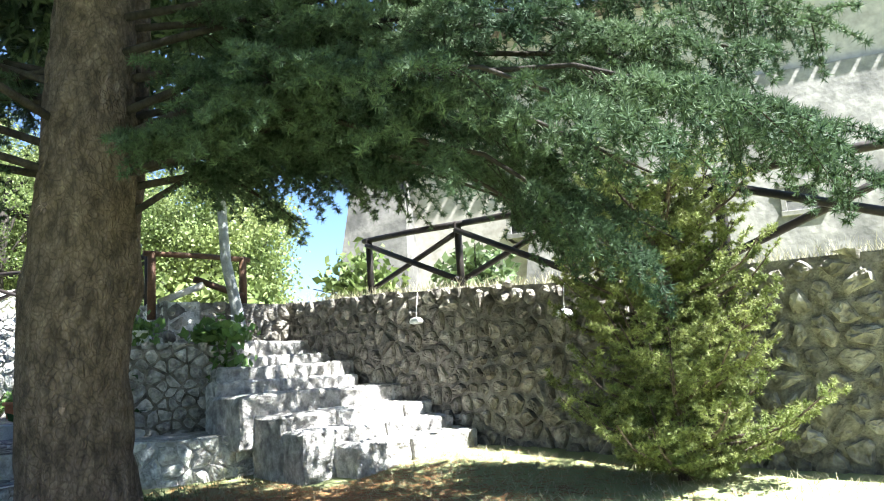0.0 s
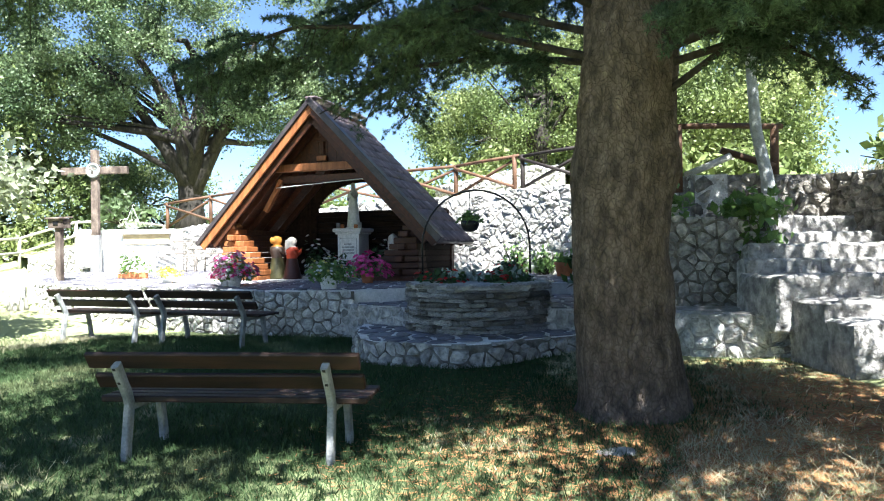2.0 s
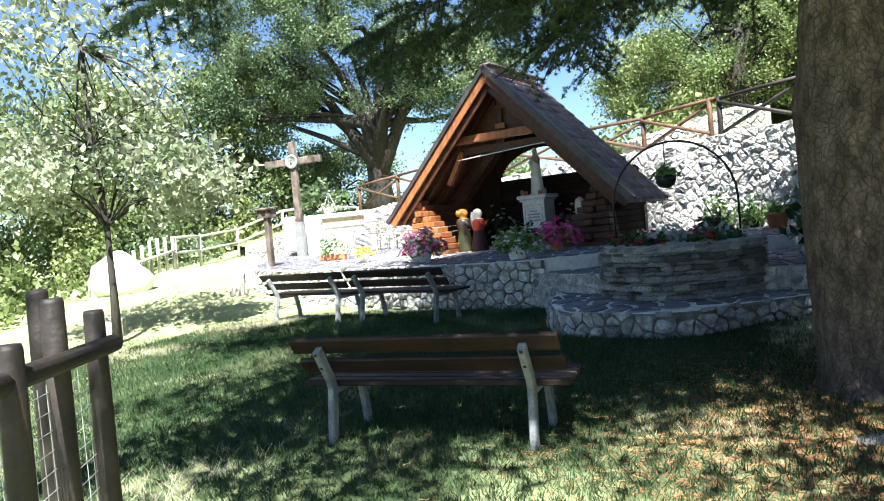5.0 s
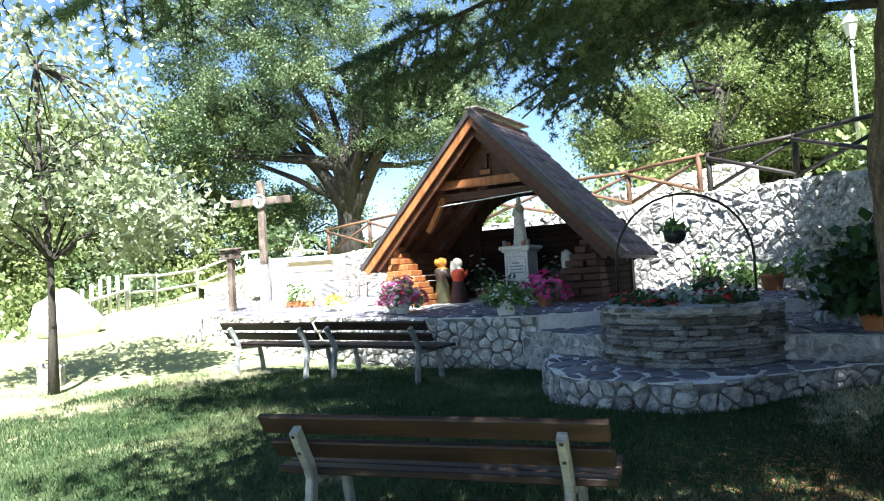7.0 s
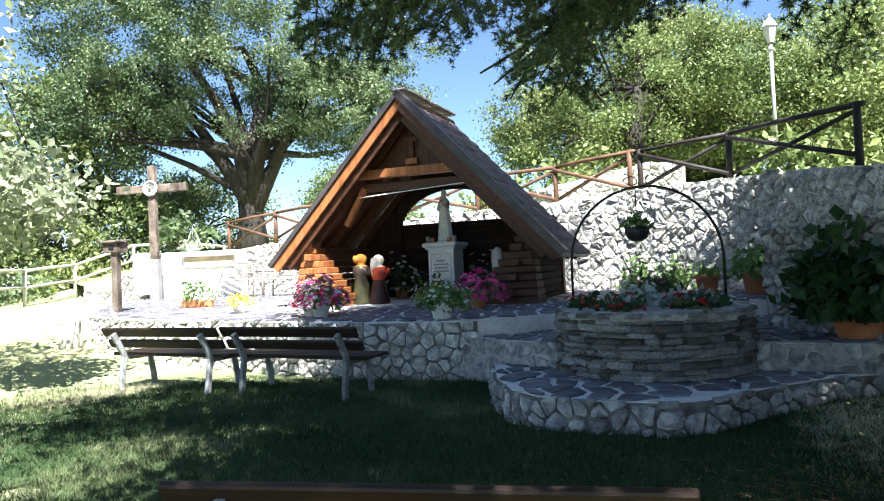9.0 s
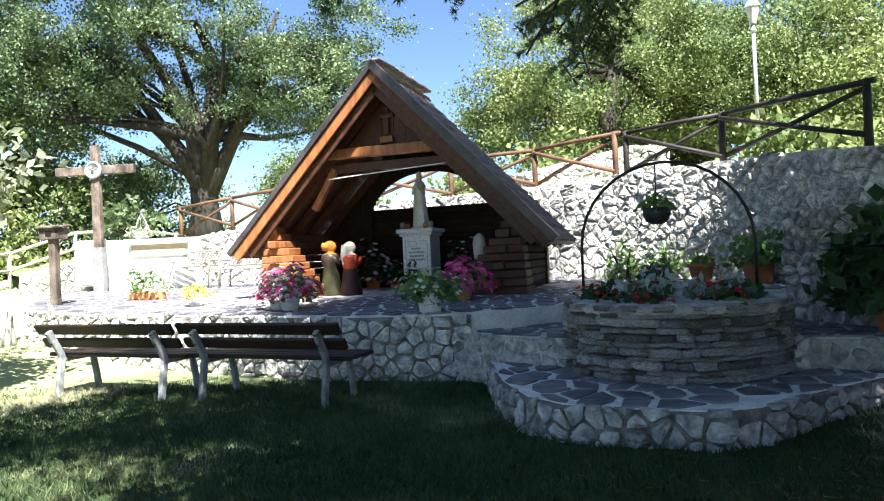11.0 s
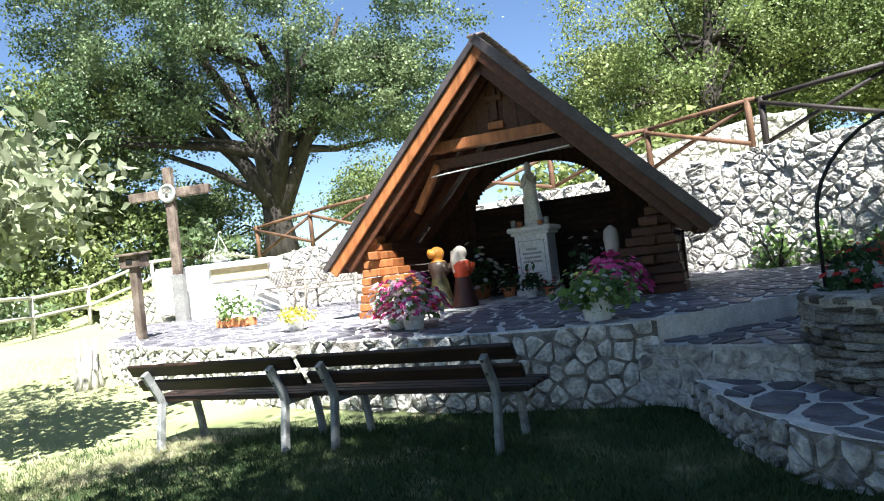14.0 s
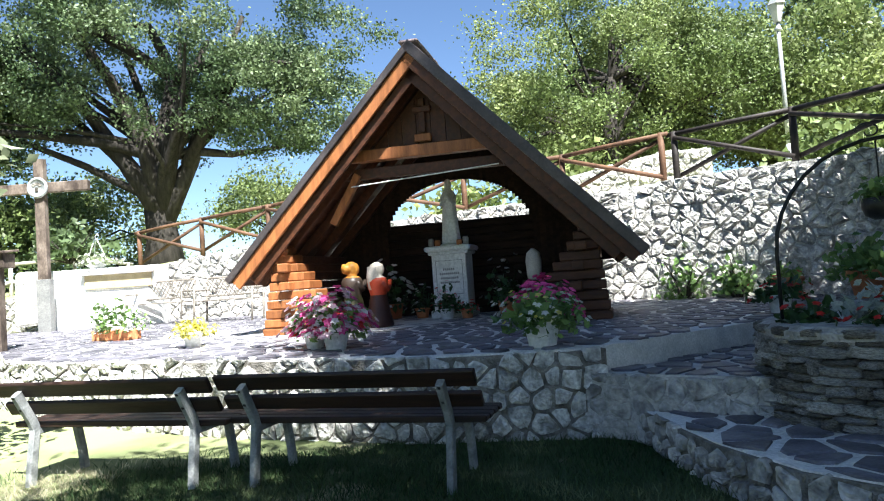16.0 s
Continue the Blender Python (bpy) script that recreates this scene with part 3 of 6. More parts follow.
stone_wall("wall_step_edge", [(x, y, 0.3, 0.62) for x, y in STEP[:8]], 0.2, M_stone, M_mortarw, 0.17, "low stone riser beside the round planter", keep=260, gap=0.005, proud=0.5, out=0.03)

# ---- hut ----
# Logs and boards inside the hut, near black with its shade painted in
M_logd = mat("shaded_log", (0.014, 0.008, 0.006), (0.032, 0.018, 0.012), 3, 0.8, 0.3, 30, stretch=(1, 6, 6), spread=0.25, spec=0.15)
HUT = pose(-0.32, -1.10, 0, 0, 0, -20.2)
hut = thing("shrine_hut", HUT, "open A-frame timber shrine hut with a steep tiled roof", "shrine")
HW, HE, HA, HD, HB = 2.66, 1.66, 4.43, 2.35, 2.62
tilt = math.atan2(HA - HE, HW)
slope = math.hypot(HW, HA - HE)
td = math.degrees(tilt)
for sgn in (-1, 1):
    up = Vector((sgn * math.sin(tilt), 0, math.cos(tilt)))
    a, b = Vector((0, 0, HA)) - up * 0.13, Vector((sgn * HW, 0, HE)) - up * 0.13
    # Underside boards, darkened in colour for the shade below the roof
    n = 17
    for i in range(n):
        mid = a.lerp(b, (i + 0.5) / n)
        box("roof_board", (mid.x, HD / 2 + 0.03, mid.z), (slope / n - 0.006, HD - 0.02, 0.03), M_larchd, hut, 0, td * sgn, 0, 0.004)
    m = a.lerp(b, 0.5)
    c = m + up * 0.045
    box("roof_deck", (c.x, HD / 2, c.z), (slope + 0.02, HD, 0.05), M_copper, hut, 0, td * sgn, 0)
    # Left outer barge in lit larch, right one darkened to paint in its shade
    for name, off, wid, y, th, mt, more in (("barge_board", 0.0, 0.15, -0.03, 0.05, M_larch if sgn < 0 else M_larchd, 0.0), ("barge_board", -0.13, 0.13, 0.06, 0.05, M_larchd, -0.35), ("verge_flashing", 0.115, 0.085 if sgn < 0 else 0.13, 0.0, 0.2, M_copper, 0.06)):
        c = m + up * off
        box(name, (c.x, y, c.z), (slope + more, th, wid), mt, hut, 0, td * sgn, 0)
    # Rafters share the underside colour with its painted shade
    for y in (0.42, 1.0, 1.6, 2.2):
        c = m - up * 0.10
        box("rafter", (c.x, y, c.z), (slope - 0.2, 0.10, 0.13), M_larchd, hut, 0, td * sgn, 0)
    # tiles in overlapping courses
    rows, cols = 13, 13
    bm = bmesh.new()
    for j in range(5):
        u = -0.5 + j / 4
        for zz in (0, 1):
            bm.verts.new((u * 0.225, 0, 0.028 * math.cos(u * math.pi * 2) - 0.018 * zz)); bm.verts.new((u * 0.225, -0.30, 0.028 * math.cos(u * math.pi * 2) + 0.02 - 0.018 * zz))
    V = list(bm.verts)
    for j in range(4):
        k = j * 4
        bm.faces.new((V[k], V[k + 1], V[k + 5], V[k + 4])); bm.faces.new((V[k + 2], V[k + 6], V[k + 7], V[k + 3])); bm.faces.new((V[k + 1], V[k + 3], V[k + 7], V[k + 5]))
    first = part("tile", bm, M_tile, hut, smooth=True)
    down = (b - a).normalized()
    count = 0
    for r in range(rows):
        for q in range(cols):
            y = 0.12 + (q + 0.5) * (HD - 0.12) / cols
            p = a + up * 0.075 + down * (r * slope / rows + rr.uniform(-.008, .008))
            ex, ey = Vector((0, 1, 0)) * sgn, -down
            ez = ex.cross(ey)
            mm = Matrix(((ex.x, ey.x, ez.x, p.x), (ex.y, ey.y, ez.y, y), (ex.z, ey.z, ez.z, p.z), (0, 0, 0, 1))) @ pose(0, 0, 0, rr.uniform(-1.5, 1.5), 0, rr.uniform(-1.5, 1.5))
            o = first if count == 0 else new("tile", first.data)
            o.parent, o.matrix_basis = hut, mm
            count += 1
bm = bmesh.new()
for k in range(11):
    add_box(bm, (0.26, 0.235, 0.05), pose(0, 0.1 + k * 0.213, HA + 0.06 + rr.uniform(-.008, .008), rr.uniform(-2, 2), 0, 0), 0.02)
part("ridge_tiles", bm, M_tile, hut)
# gable: boards, cross, tie beams; larch stands for sunlit wood, dark larch for shaded
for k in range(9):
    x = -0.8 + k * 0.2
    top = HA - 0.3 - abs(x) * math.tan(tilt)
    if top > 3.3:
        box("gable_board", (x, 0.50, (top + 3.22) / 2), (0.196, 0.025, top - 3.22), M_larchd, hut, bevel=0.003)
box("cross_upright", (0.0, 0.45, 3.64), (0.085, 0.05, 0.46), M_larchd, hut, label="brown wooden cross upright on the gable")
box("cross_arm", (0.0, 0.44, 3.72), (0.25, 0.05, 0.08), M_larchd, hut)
box("cross_foot", (0.0, 0.43, 3.34), (0.22, 0.06, 0.10), M_larch, hut)
box("tie_beam", (0, 0.36, 3.16), (2.0, 0.16, 0.15), M_larch, hut)
box("tie_beam", (0, 0.46, 2.94), (2.3, 0.12, 0.14), M_larchd, hut)
box("lamp_rail", (0, 0.30, 2.82), (2.0, 0.02, 0.016), M_white, hut, ry=-3, label="thin white rail under the tie beam")
for sgn in (-1, 1):
    # Left side only: added piece standing in for a sunlit stretch of rafter
    if sgn < 0:
        box("brace", (-1.12, 0.42, 2.62), (0.10, 0.10, 0.75), M_larch, hut, ry=32)
    box("wall_plate", (sgn * 2.05, HD / 2 + 0.2, 1.72), (0.20, HD - 0.5, 0.18), M_larch, hut)
    box("corner_post", (sgn * 2.02, 2.45, 1.25), (0.18, 0.18, 0.9), M_log, hut)
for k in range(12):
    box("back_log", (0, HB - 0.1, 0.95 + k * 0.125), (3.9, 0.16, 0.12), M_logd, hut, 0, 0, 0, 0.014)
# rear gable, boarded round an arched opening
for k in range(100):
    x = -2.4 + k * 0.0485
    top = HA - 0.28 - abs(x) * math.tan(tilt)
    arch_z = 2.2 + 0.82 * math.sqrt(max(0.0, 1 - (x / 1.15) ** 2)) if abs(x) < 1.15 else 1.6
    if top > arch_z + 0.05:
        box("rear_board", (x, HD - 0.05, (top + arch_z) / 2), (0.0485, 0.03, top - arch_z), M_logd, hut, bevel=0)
# Board added to stop light coming through between the back logs
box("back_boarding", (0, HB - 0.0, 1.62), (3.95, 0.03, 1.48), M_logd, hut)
# stepped log walls at both sides, each course a hewn log with a proud cross-log end
lw = random.Random(8)
for sgn in (-1, 1):
    # Right logs take the darker material, the shade on that side painted in
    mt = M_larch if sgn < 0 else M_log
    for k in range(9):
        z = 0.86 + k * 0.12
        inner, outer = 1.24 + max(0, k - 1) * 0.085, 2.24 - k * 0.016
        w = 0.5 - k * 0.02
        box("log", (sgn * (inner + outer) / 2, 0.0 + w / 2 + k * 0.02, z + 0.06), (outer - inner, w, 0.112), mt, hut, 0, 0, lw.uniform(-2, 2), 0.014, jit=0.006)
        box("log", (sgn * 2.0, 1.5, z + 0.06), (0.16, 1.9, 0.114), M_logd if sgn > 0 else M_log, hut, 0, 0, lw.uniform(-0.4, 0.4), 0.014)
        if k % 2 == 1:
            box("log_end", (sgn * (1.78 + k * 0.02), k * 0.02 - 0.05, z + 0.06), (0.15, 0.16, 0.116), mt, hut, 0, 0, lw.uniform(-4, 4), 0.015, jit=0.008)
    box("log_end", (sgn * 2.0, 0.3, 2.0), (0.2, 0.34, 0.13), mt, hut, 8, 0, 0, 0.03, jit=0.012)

# ---- pedestal and statue ----
PED = HUT @ pose(-0.06, 1.95, 0)
pz = terrace_z(0.8)
ped = thing("pedestal", PED @ pose(0, 0, pz), "white stone pedestal with an engraved front panel", "pedestal")
box("plinth", (0, 0, 0.06), (0.62, 0.62, 0.12), M_white, ped, bevel=0.015)
box("shaft", (0, 0, 0.54), (0.52, 0.52, 0.86), M_white, ped, bevel=0.01)
box("cornice", (0, 0, 1.03), (0.70, 0.70, 0.08), M_white, ped, bevel=0.025)
box("cornice", (0, 0, 0.965), (0.61, 0.61, 0.05), M_white, ped, bevel=0.015)
M_ink = mat("engraved_grey", (0.20, 0.20, 0.21), (0.28, 0.28, 0.28), 5, 0.8, 0, spread=0.05)
bm = bmesh.new()
for sx in (-1, 1):
    add_box(bm, (0.006, 0.006, 0.5), pose(sx * 0.2, -0.262, 0.6), 0)
    add_box(bm, (0.4, 0.006, 0.006), pose(0, -0.262, 0.6 + sx * 0.25), 0)
for k, w in enumerate((0.2, 0.3, 0.27, 0.3)):
    for q in range(int(w / 0.03)):
        add_box(bm, (0.02, 0.006, 0.03), pose(-w / 2 + q * 0.03 + 0.015, -0.262, 0.72 - k * 0.065), 0)
part("inscription", bm, M_ink, ped, "grey engraved lines too small to read")


def robed(name, m, height, material, label, head=0.1, lean=0.0):
    """A robed statue as one plain mesh: folds in the robe, joined hands, veiled head."""
    bm = bmesh.new()
    prof = [(0.30, 0.0), (0.31, 0.04), (0.27, 0.2), (0.24, 0.4), (0.215, 0.55), (0.22, 0.66), (0.235, 0.74), (0.19, 0.80), (0.10, 0.84), (0.115, 0.88), (0.12, 0.93), (0.085, 0.98), (0.02, 1.0)]
    n = 28
    rings = []
    for r, z in prof:
        ring = []
        for k in range(n):
            a = 2 * math.pi * k / n
            q = r * (1 + (0.07 * math.sin(a * 7 + z * 3) if z < 0.7 else 0.02 * math.sin(a * 5)))
            ring.append(bm.verts.new((q * math.cos(a) * 0.47 * height, q * math.sin(a) * 0.42 * height + lean * z * z, z * height)))
        rings.append(ring)
    for a, b in zip(rings, rings[1:]):
        for k in range(n):
            bm.faces.new((a[k], a[(k + 1) % n], b[(k + 1) % n], b[k]))
    bm.faces.new(rings[0][::-1]); bm.faces.new(rings[-1])
    for s in (-1, 1):
        add_tube(bm, [(s * 0.085 * height, 0, 0.74 * height), (s * 0.095 * height, -0.06 * height, 0.62 * height), (0.012 * s, -0.15 * height, 0.70 * height), (0.01 * s, -0.16 * height, 0.78 * height)], [0.04 * height, 0.038 * height, 0.026 * height, 0.012 * height], 8)
    ob = part(name, bm, material, None, label, True)
    ob.matrix_basis = m
    return tagged(ob, label, "statue")


robed("statue", PED @ pose(0, 0.02, pz + 1.10), 1.0, M_marble, "grey stone statue of a veiled standing figure praying")
lathe("stone_disc", [(0.17, 0), (0.18, 0.02), (0.15, 0.035), (0.13, 0.04)], M_marble).matrix_basis = PED @ pose(0, 0.02, pz + 1.072)
tagged(bpy.data.objects["stone_disc"], "round grey stone disc under the statue", "stone disc")
for k, (x, mt, h) in enumerate(((-0.26, M_galv, 0.12), (-0.16, M_terra, 0.09), (0.17, M_terra, 0.08), (0.27, M_galv, 0.12))):
    o = lathe("votive_cup", [(0.04, 0), (0.045, h * 0.8), (0.035, h)], mt, sides=14)
    o.matrix_basis = PED @ pose(x, -0.22, pz + 1.072)
    tagged(o, "small red votive cup on the pedestal" if mt is M_terra else "small grey votive cup on the pedestal", "candle cup", "votive cups")

# kneeling and standing children figures, one plain mesh each with painted zones
def figure(name, m, h, hair, top, skirt, label, tress=0.66):
    mats = []
    bm = bmesh.new()
    zones = [(0, 0.48, skirt), (0.48, 0.78, top), (0.78, 1.0, hair)]
    prof = [(0.21, 0.0), (0.215, 0.05), (0.17, 0.25), (0.135, 0.45), (0.12, 0.5), (0.15, 0.62), (0.16, 0.70), (0.13, 0.76), (0.07, 0.79), (0.10, 0.83), (0.115, 0.90), (0.095, 0.96), (0.03, 1.0)]
    n = 22
    rings = [[bm.verts.new((r * h * math.cos(2 * math.pi * k / n) * (1 + 0.05 * math.sin(k * 2.1 + z * 9)), r * h * math.sin(2 * math.pi * k / n), z * h)) for k in range(n)] for r, z in prof]
    for (a, b, (r, z)) in zip(rings, rings[1:], prof):
        for k in range(n):
            f = bm.faces.new((a[k], a[(k + 1) % n], b[(k + 1) % n], b[k]))
            f.material_index = 0 if z < 0.48 else (1 if z < 0.76 else 2)
    bm.faces.new(rings[0][::-1]); bm.faces.new(rings[-1]).material_index = 2
    nf = len(bm.faces)
    for s in (-1, 1):
        add_tube(bm, [(0.0, s * 0.13 * h, 0.70 * h), (0.10 * h, s * 0.12 * h, 0.58 * h), (0.2 * h, s * 0.02, 0.64 * h), (0.22 * h, s * 0.012, 0.72 * h)], [0.05 * h, 0.045 * h, 0.03 * h, 0.02 * h], 8)
    add_tube(bm, [(-0.05 * h, 0, 0.92 * h), (-0.08 * h, 0, (0.92 + tress) / 2 * h), (-0.10 * h, 0, tress * h)], [0.10 * h, 0.095 * h, 0.05 * h], 10)
    bm.faces.ensure_lookup_table()
    for f in bm.faces[nf:]:
        f.material_index = 1
    hair_faces = [f for f in bm.faces[nf:] if f.calc_center_median().x < 0 and f.calc_center_median().z > 0.55 * h and abs(f.calc_center_median().y) < 0.105 * h]
    for f in hair_faces:
        f.material_index = 2
    add_tube(bm, [(0.05 * h, 0, 0.88 * h), (0.105 * h, 0, 0.87 * h)], [0.075 * h, 0.05 * h], 10)
    bm.faces.ensure_lookup_table()
    for f in bm.faces[-12:]:
        f.material_index = 3
    ob = part(name, bm, skirt, None, label, True)
    for q in (top, hair, M_skin):
        ob.data.materials.append(q)
    ob.matrix_basis = m
    return tagged(ob, label, "statue")


M_skin = mat("painted_skin", (0.36, 0.20, 0.13), (0.42, 0.24, 0.16), 5, 0.5, 0, spread=0.02)
M_gold = mat("painted_ochre", (0.36, 0.15, 0.02), (0.44, 0.19, 0.03), 5, 0.5, 0.05, spread=0.05)
M_veil = mat("painted_white", (0.42, 0.38, 0.33), (0.52, 0.48, 0.42), 5, 0.5, 0.05, spread=0.05)
M_coat = mat("painted_brown", (0.028, 0.02, 0.016), (0.05, 0.034, 0.026), 5, 0.4, 0.05)
M_olive = mat("painted_olive", (0.03, 0.03, 0.012), (0.05, 0.046, 0.02), 5, 0.5, 0.05)
M_red = mat("painted_red", (0.32, 0.035, 0.012), (0.40, 0.05, 0.018), 5, 0.45, 0.05)
M_maroon = mat("painted_maroon", (0.03, 0.012, 0.01), (0.05, 0.018, 0.014), 5, 0.4, 0.05)
figure("boy_statue", pose(-1.22, -0.12, terrace_z(-0.1), 0, 0, 28), 0.92, M_gold, M_coat, M_olive, "painted kneeling boy statue with ochre hair and brown coat", 0.82)
figure("girl_statue", pose(-0.88, -0.27, terrace_z(-0.3), 0, 0, 28), 0.89, M_veil, M_red, M_maroon, "painted kneeling girl statue with white veil and red blouse", 0.58)
lathe("statue_bust", [(0.09, 0), (0.1, 0.1), (0.11, 0.25), (0.09, 0.36), (0.02, 0.42)], M_veil, sides=18).matrix_basis = HUT @ pose(1.25, 1.1, 1.38)
tagged(bpy.data.objects["statue_bust"], "white veiled figure on the dark log wall end", "statue")
box("plinth_block", (0, 0, 0.26), (0.3, 0.3, 0.52), M_log, bevel=0.02).matrix_basis = HUT @ pose(1.25, 1.1, 0.86)
tagged(bpy.data.objects["plinth_block"], "dark timber block under the veiled figure", "plinth")
# ---- benches ----
def bench(m):
    """Kinked concrete legs, two boards on the front of their upper arms, four seat boards."""
    ob = thing("park_bench", m, "dark wooden park bench with pale concrete legs on the lawn", "bench", "benches on the lawn")

    def bar(name, pts, w, d):
        bm = bmesh.new()
        rings = []
        for k, (y, z) in enumerate(pts):
            a, b = pts[max(k - 1, 0)], pts[min(k + 1, len(pts) - 1)]
            t = Vector((0, b[0] - a[0], b[1] - a[1])).normalized()
            n = Vector((0, t.z, -t.y)) * d / 2
            c = 0.008
            rings.append([bm.verts.new(Vector((sx, y, z)) + n * f) for sx, f in ((-w / 2 + c, -1), (w / 2 - c, -1), (w / 2, -0.7), (w / 2, 0.7), (w / 2 - c, 1), (-w / 2 + c, 1), (-w / 2, 0.7), (-w / 2, -0.7))])
        for a, b in zip(rings, rings[1:]):
            for k in range(8):
                bm.faces.new((a[k], a[(k + 1) % 8], b[(k + 1) % 8], b[k]))
        bm.faces.new(rings[0][::-1]); bm.faces.new(rings[-1])
        return part(name, bm, M_concrete, ob, "weathered concrete leg")

    for x in (-0.71, 0.71):
        for pts, d in (([(-0.10, -0.08), (-0.075, 0.14), (-0.045, 0.33), (-0.035, 0.40), (-0.06, 0.47), (-0.145, 0.61), (-0.19, 0.69)], 0.075), ([(0.44, -0.08), (0.41, 0.15), (0.36, 0.385)], 0.07)):
            bar("leg", pts, 0.05, d).matrix_basis = pose(x, 0, 0)
        box("bearer", (x, 0.18, 0.378), (0.045, 0.46, 0.05), M_concrete, ob)
        for y, z in ((-0.155, 0.56), (-0.213, 0.66)):
            box("bolt", (x, y, z), (0.02, 0.012, 0.02), M_iron, ob, 31, bevel=0.002)
    for k in range(4):
        box("seat_board", (0, 0.045 + k * 0.118, 0.425), (1.88, 0.102, 0.038), M_bench, ob, jit=0.004)
    box("back_board", (0.01, -0.058, 0.565), (1.86, 0.036, 0.115), M_bench, ob, 31, 0, 0.3, jit=0.004)
    box("back_board", (-0.01, -0.140, 0.712), (1.88, 0.036, 0.125), M_bench, ob, 31, 0, -0.3, jit=0.004)
    return ob


b = bench(pose(0.54, -10.02, ground_z(0.54, -10.02) - 0.035, 0, 0, -8))
copy_thing(b, pose(-1.23, -4.93, 0.145, 0, 0, -24.5))
copy_thing(b, pose(-2.97, -4.24, 0.145, 0, 0, -23))

# ---- round planter ----
WELL = (2.60, -5.32)
def planter_round():
    ob = thing("round_planter", pose(*WELL, 0), "round dry-stone planter of thin brown and grey stones", "planter")
    R, z0, z1 = 0.94, 0.3, 1.0
    bm = bmesh.new()
    add_lathe(bm, [(R - 0.04, z0), (R - 0.04, z1 - 0.03), (R - 0.2, z1 - 0.03), (R - 0.2, z1 - 0.12), (0.02, z1 - 0.06)], 40)
    part("core", bm, M_mortar, ob)
    rg = random.Random(4)
    z, pool = z0, stones_of(M_stoneb) + stones_of(M_stone) + stones_of(M_stonew)[:7]
    n = 0
    while z < z1 - 0.10:
        h = rg.uniform(0.028, 0.085)
        a = rg.uniform(0, 0.3)
        while a < 2 * math.pi:
            w = rg.uniform(0.08, 0.30)
            da = w / R
            o = new("stone", rg.choice(pool)); o.parent = ob
            c = a + da / 2
            o.matrix_basis = pose((R - 0.05) * math.cos(c), (R - 0.05) * math.sin(c), z + h / 2, rg.uniform(-4, 4), rg.uniform(-4, 4), math.degrees(c) + 90 + rg.uniform(-5, 5)) @ Matrix.Diagonal((w, 0.15 + rg.uniform(0, 0.075), h * rg.uniform(0.8, 1.12), 1))
            a += da; n += 1
        z += h
    bm = bmesh.new()
    add_lathe(bm, [(R - 0.2, z1 - 0.11), (R + 0.02, z1 - 0.11), (R + 0.035, z1 - 0.03), (R - 0.03, z1), (R - 0.18, z1)], 40)
    part("mortar_rim", bm, M_mortarw, ob, "pale mortared rim")
    for k in range(22):
        a = k / 22 * 2 * math.pi
        o = new("rim_stone", pool[k % len(pool)]); o.parent = ob
        o.matrix_basis = pose((R - 0.06) * math.cos(a), (R - 0.06) * math.sin(a), z1 - 0.035, 0, 0, math.degrees(a) + 90) @ Matrix.Diagonal((0.15 + rg.uniform(0, 0.06), 0.2, 0.055, 1))
    return ob


planter_round()
rp = np.random.default_rng(7)
M_flred = mat("red_petals", (0.45, 0.02, 0.02), (0.60, 0.04, 0.03), 5, 0.5, 0, spread=0.2, trans=0.3)
M_flpink = mat("magenta_petals", (0.66, 0.05, 0.24), (0.80, 0.13, 0.38), 5, 0.5, 0, spread=0.3, trans=0.3)
M_fllilac = mat("pale_pink_petals", (0.74, 0.46, 0.55), (0.84, 0.66, 0.71), 5, 0.5, 0, spread=0.2, trans=0.3)
M_flwhite = mat("white_petals", (0.68, 0.68, 0.66), (0.78, 0.78, 0.76), 5, 0.5, 0, spread=0.06, trans=0.3)
M_flyel = mat("yellow_petals", (0.60, 0.55, 0.10), (0.70, 0.66, 0.22), 5, 0.5, 0, spread=0.1, trans=0.3)
M_green = mat("pot_plant_leaves", (0.10, 0.19, 0.05), (0.20, 0.31, 0.10), 4, 0.45, 0, spread=0.35, trans=0.35)
M_dgreen = mat("dark_glossy_leaves", (0.025, 0.06, 0.02), (0.05, 0.10, 0.035), 4, 0.35, 0, spread=0.35, trans=0.2)
M_silver = mat("silver_leaves", (0.30, 0.36, 0.32), (0.45, 0.50, 0.46), 4, 0.6, 0, spread=0.2, trans=0.2)


def dome(n, r, h, rng, z0=0.0, hollow=0.5):
    d = rng.normal(size=(n, 3)); d[:, 2] = np.abs(d[:, 2]); d /= np.linalg.norm(d, axis=1)[:, None]
    k = rng.uniform(hollow, 1.0, (n, 1)) * (1 + 0.25 * np.sin(d[:, :1] * 7 + d[:, 1:2] * 5))
    return d * k * [r, r, h] + [0, 0, z0]


def blossoms(name, centres, size, material, parent, label, rng):
    """Open flowers: five petals round each centre, facing outward and up."""
    v, f = [], []
    for c in centres:
        nrm = Vector((c[0], c[1], 0.25 + rng.uniform(0, 0.3))).normalized()
        s = nrm.orthogonal().normalized(); u = nrm.cross(s)
        k0 = len(v)
        r = size * rng.uniform(0.75, 1.2)
        v.append(Vector(c) - nrm * r * 0.15)
        for k in range(10):
            a = 2 * math.pi * k / 10
            rr2 = r * (0.5 if k % 2 == 0 else 0.32)
            v.append(Vector(c) + (s * math.cos(a) + u * math.sin(a)) * rr2 + nrm * r * 0.12 * (k % 2))
        f += [(k0, k0 + 1 + k, k0 + 1 + (k + 1) % 10) for k in range(10)]
    return np_mesh(name, [tuple(q) for q in v], f, material, parent, label)


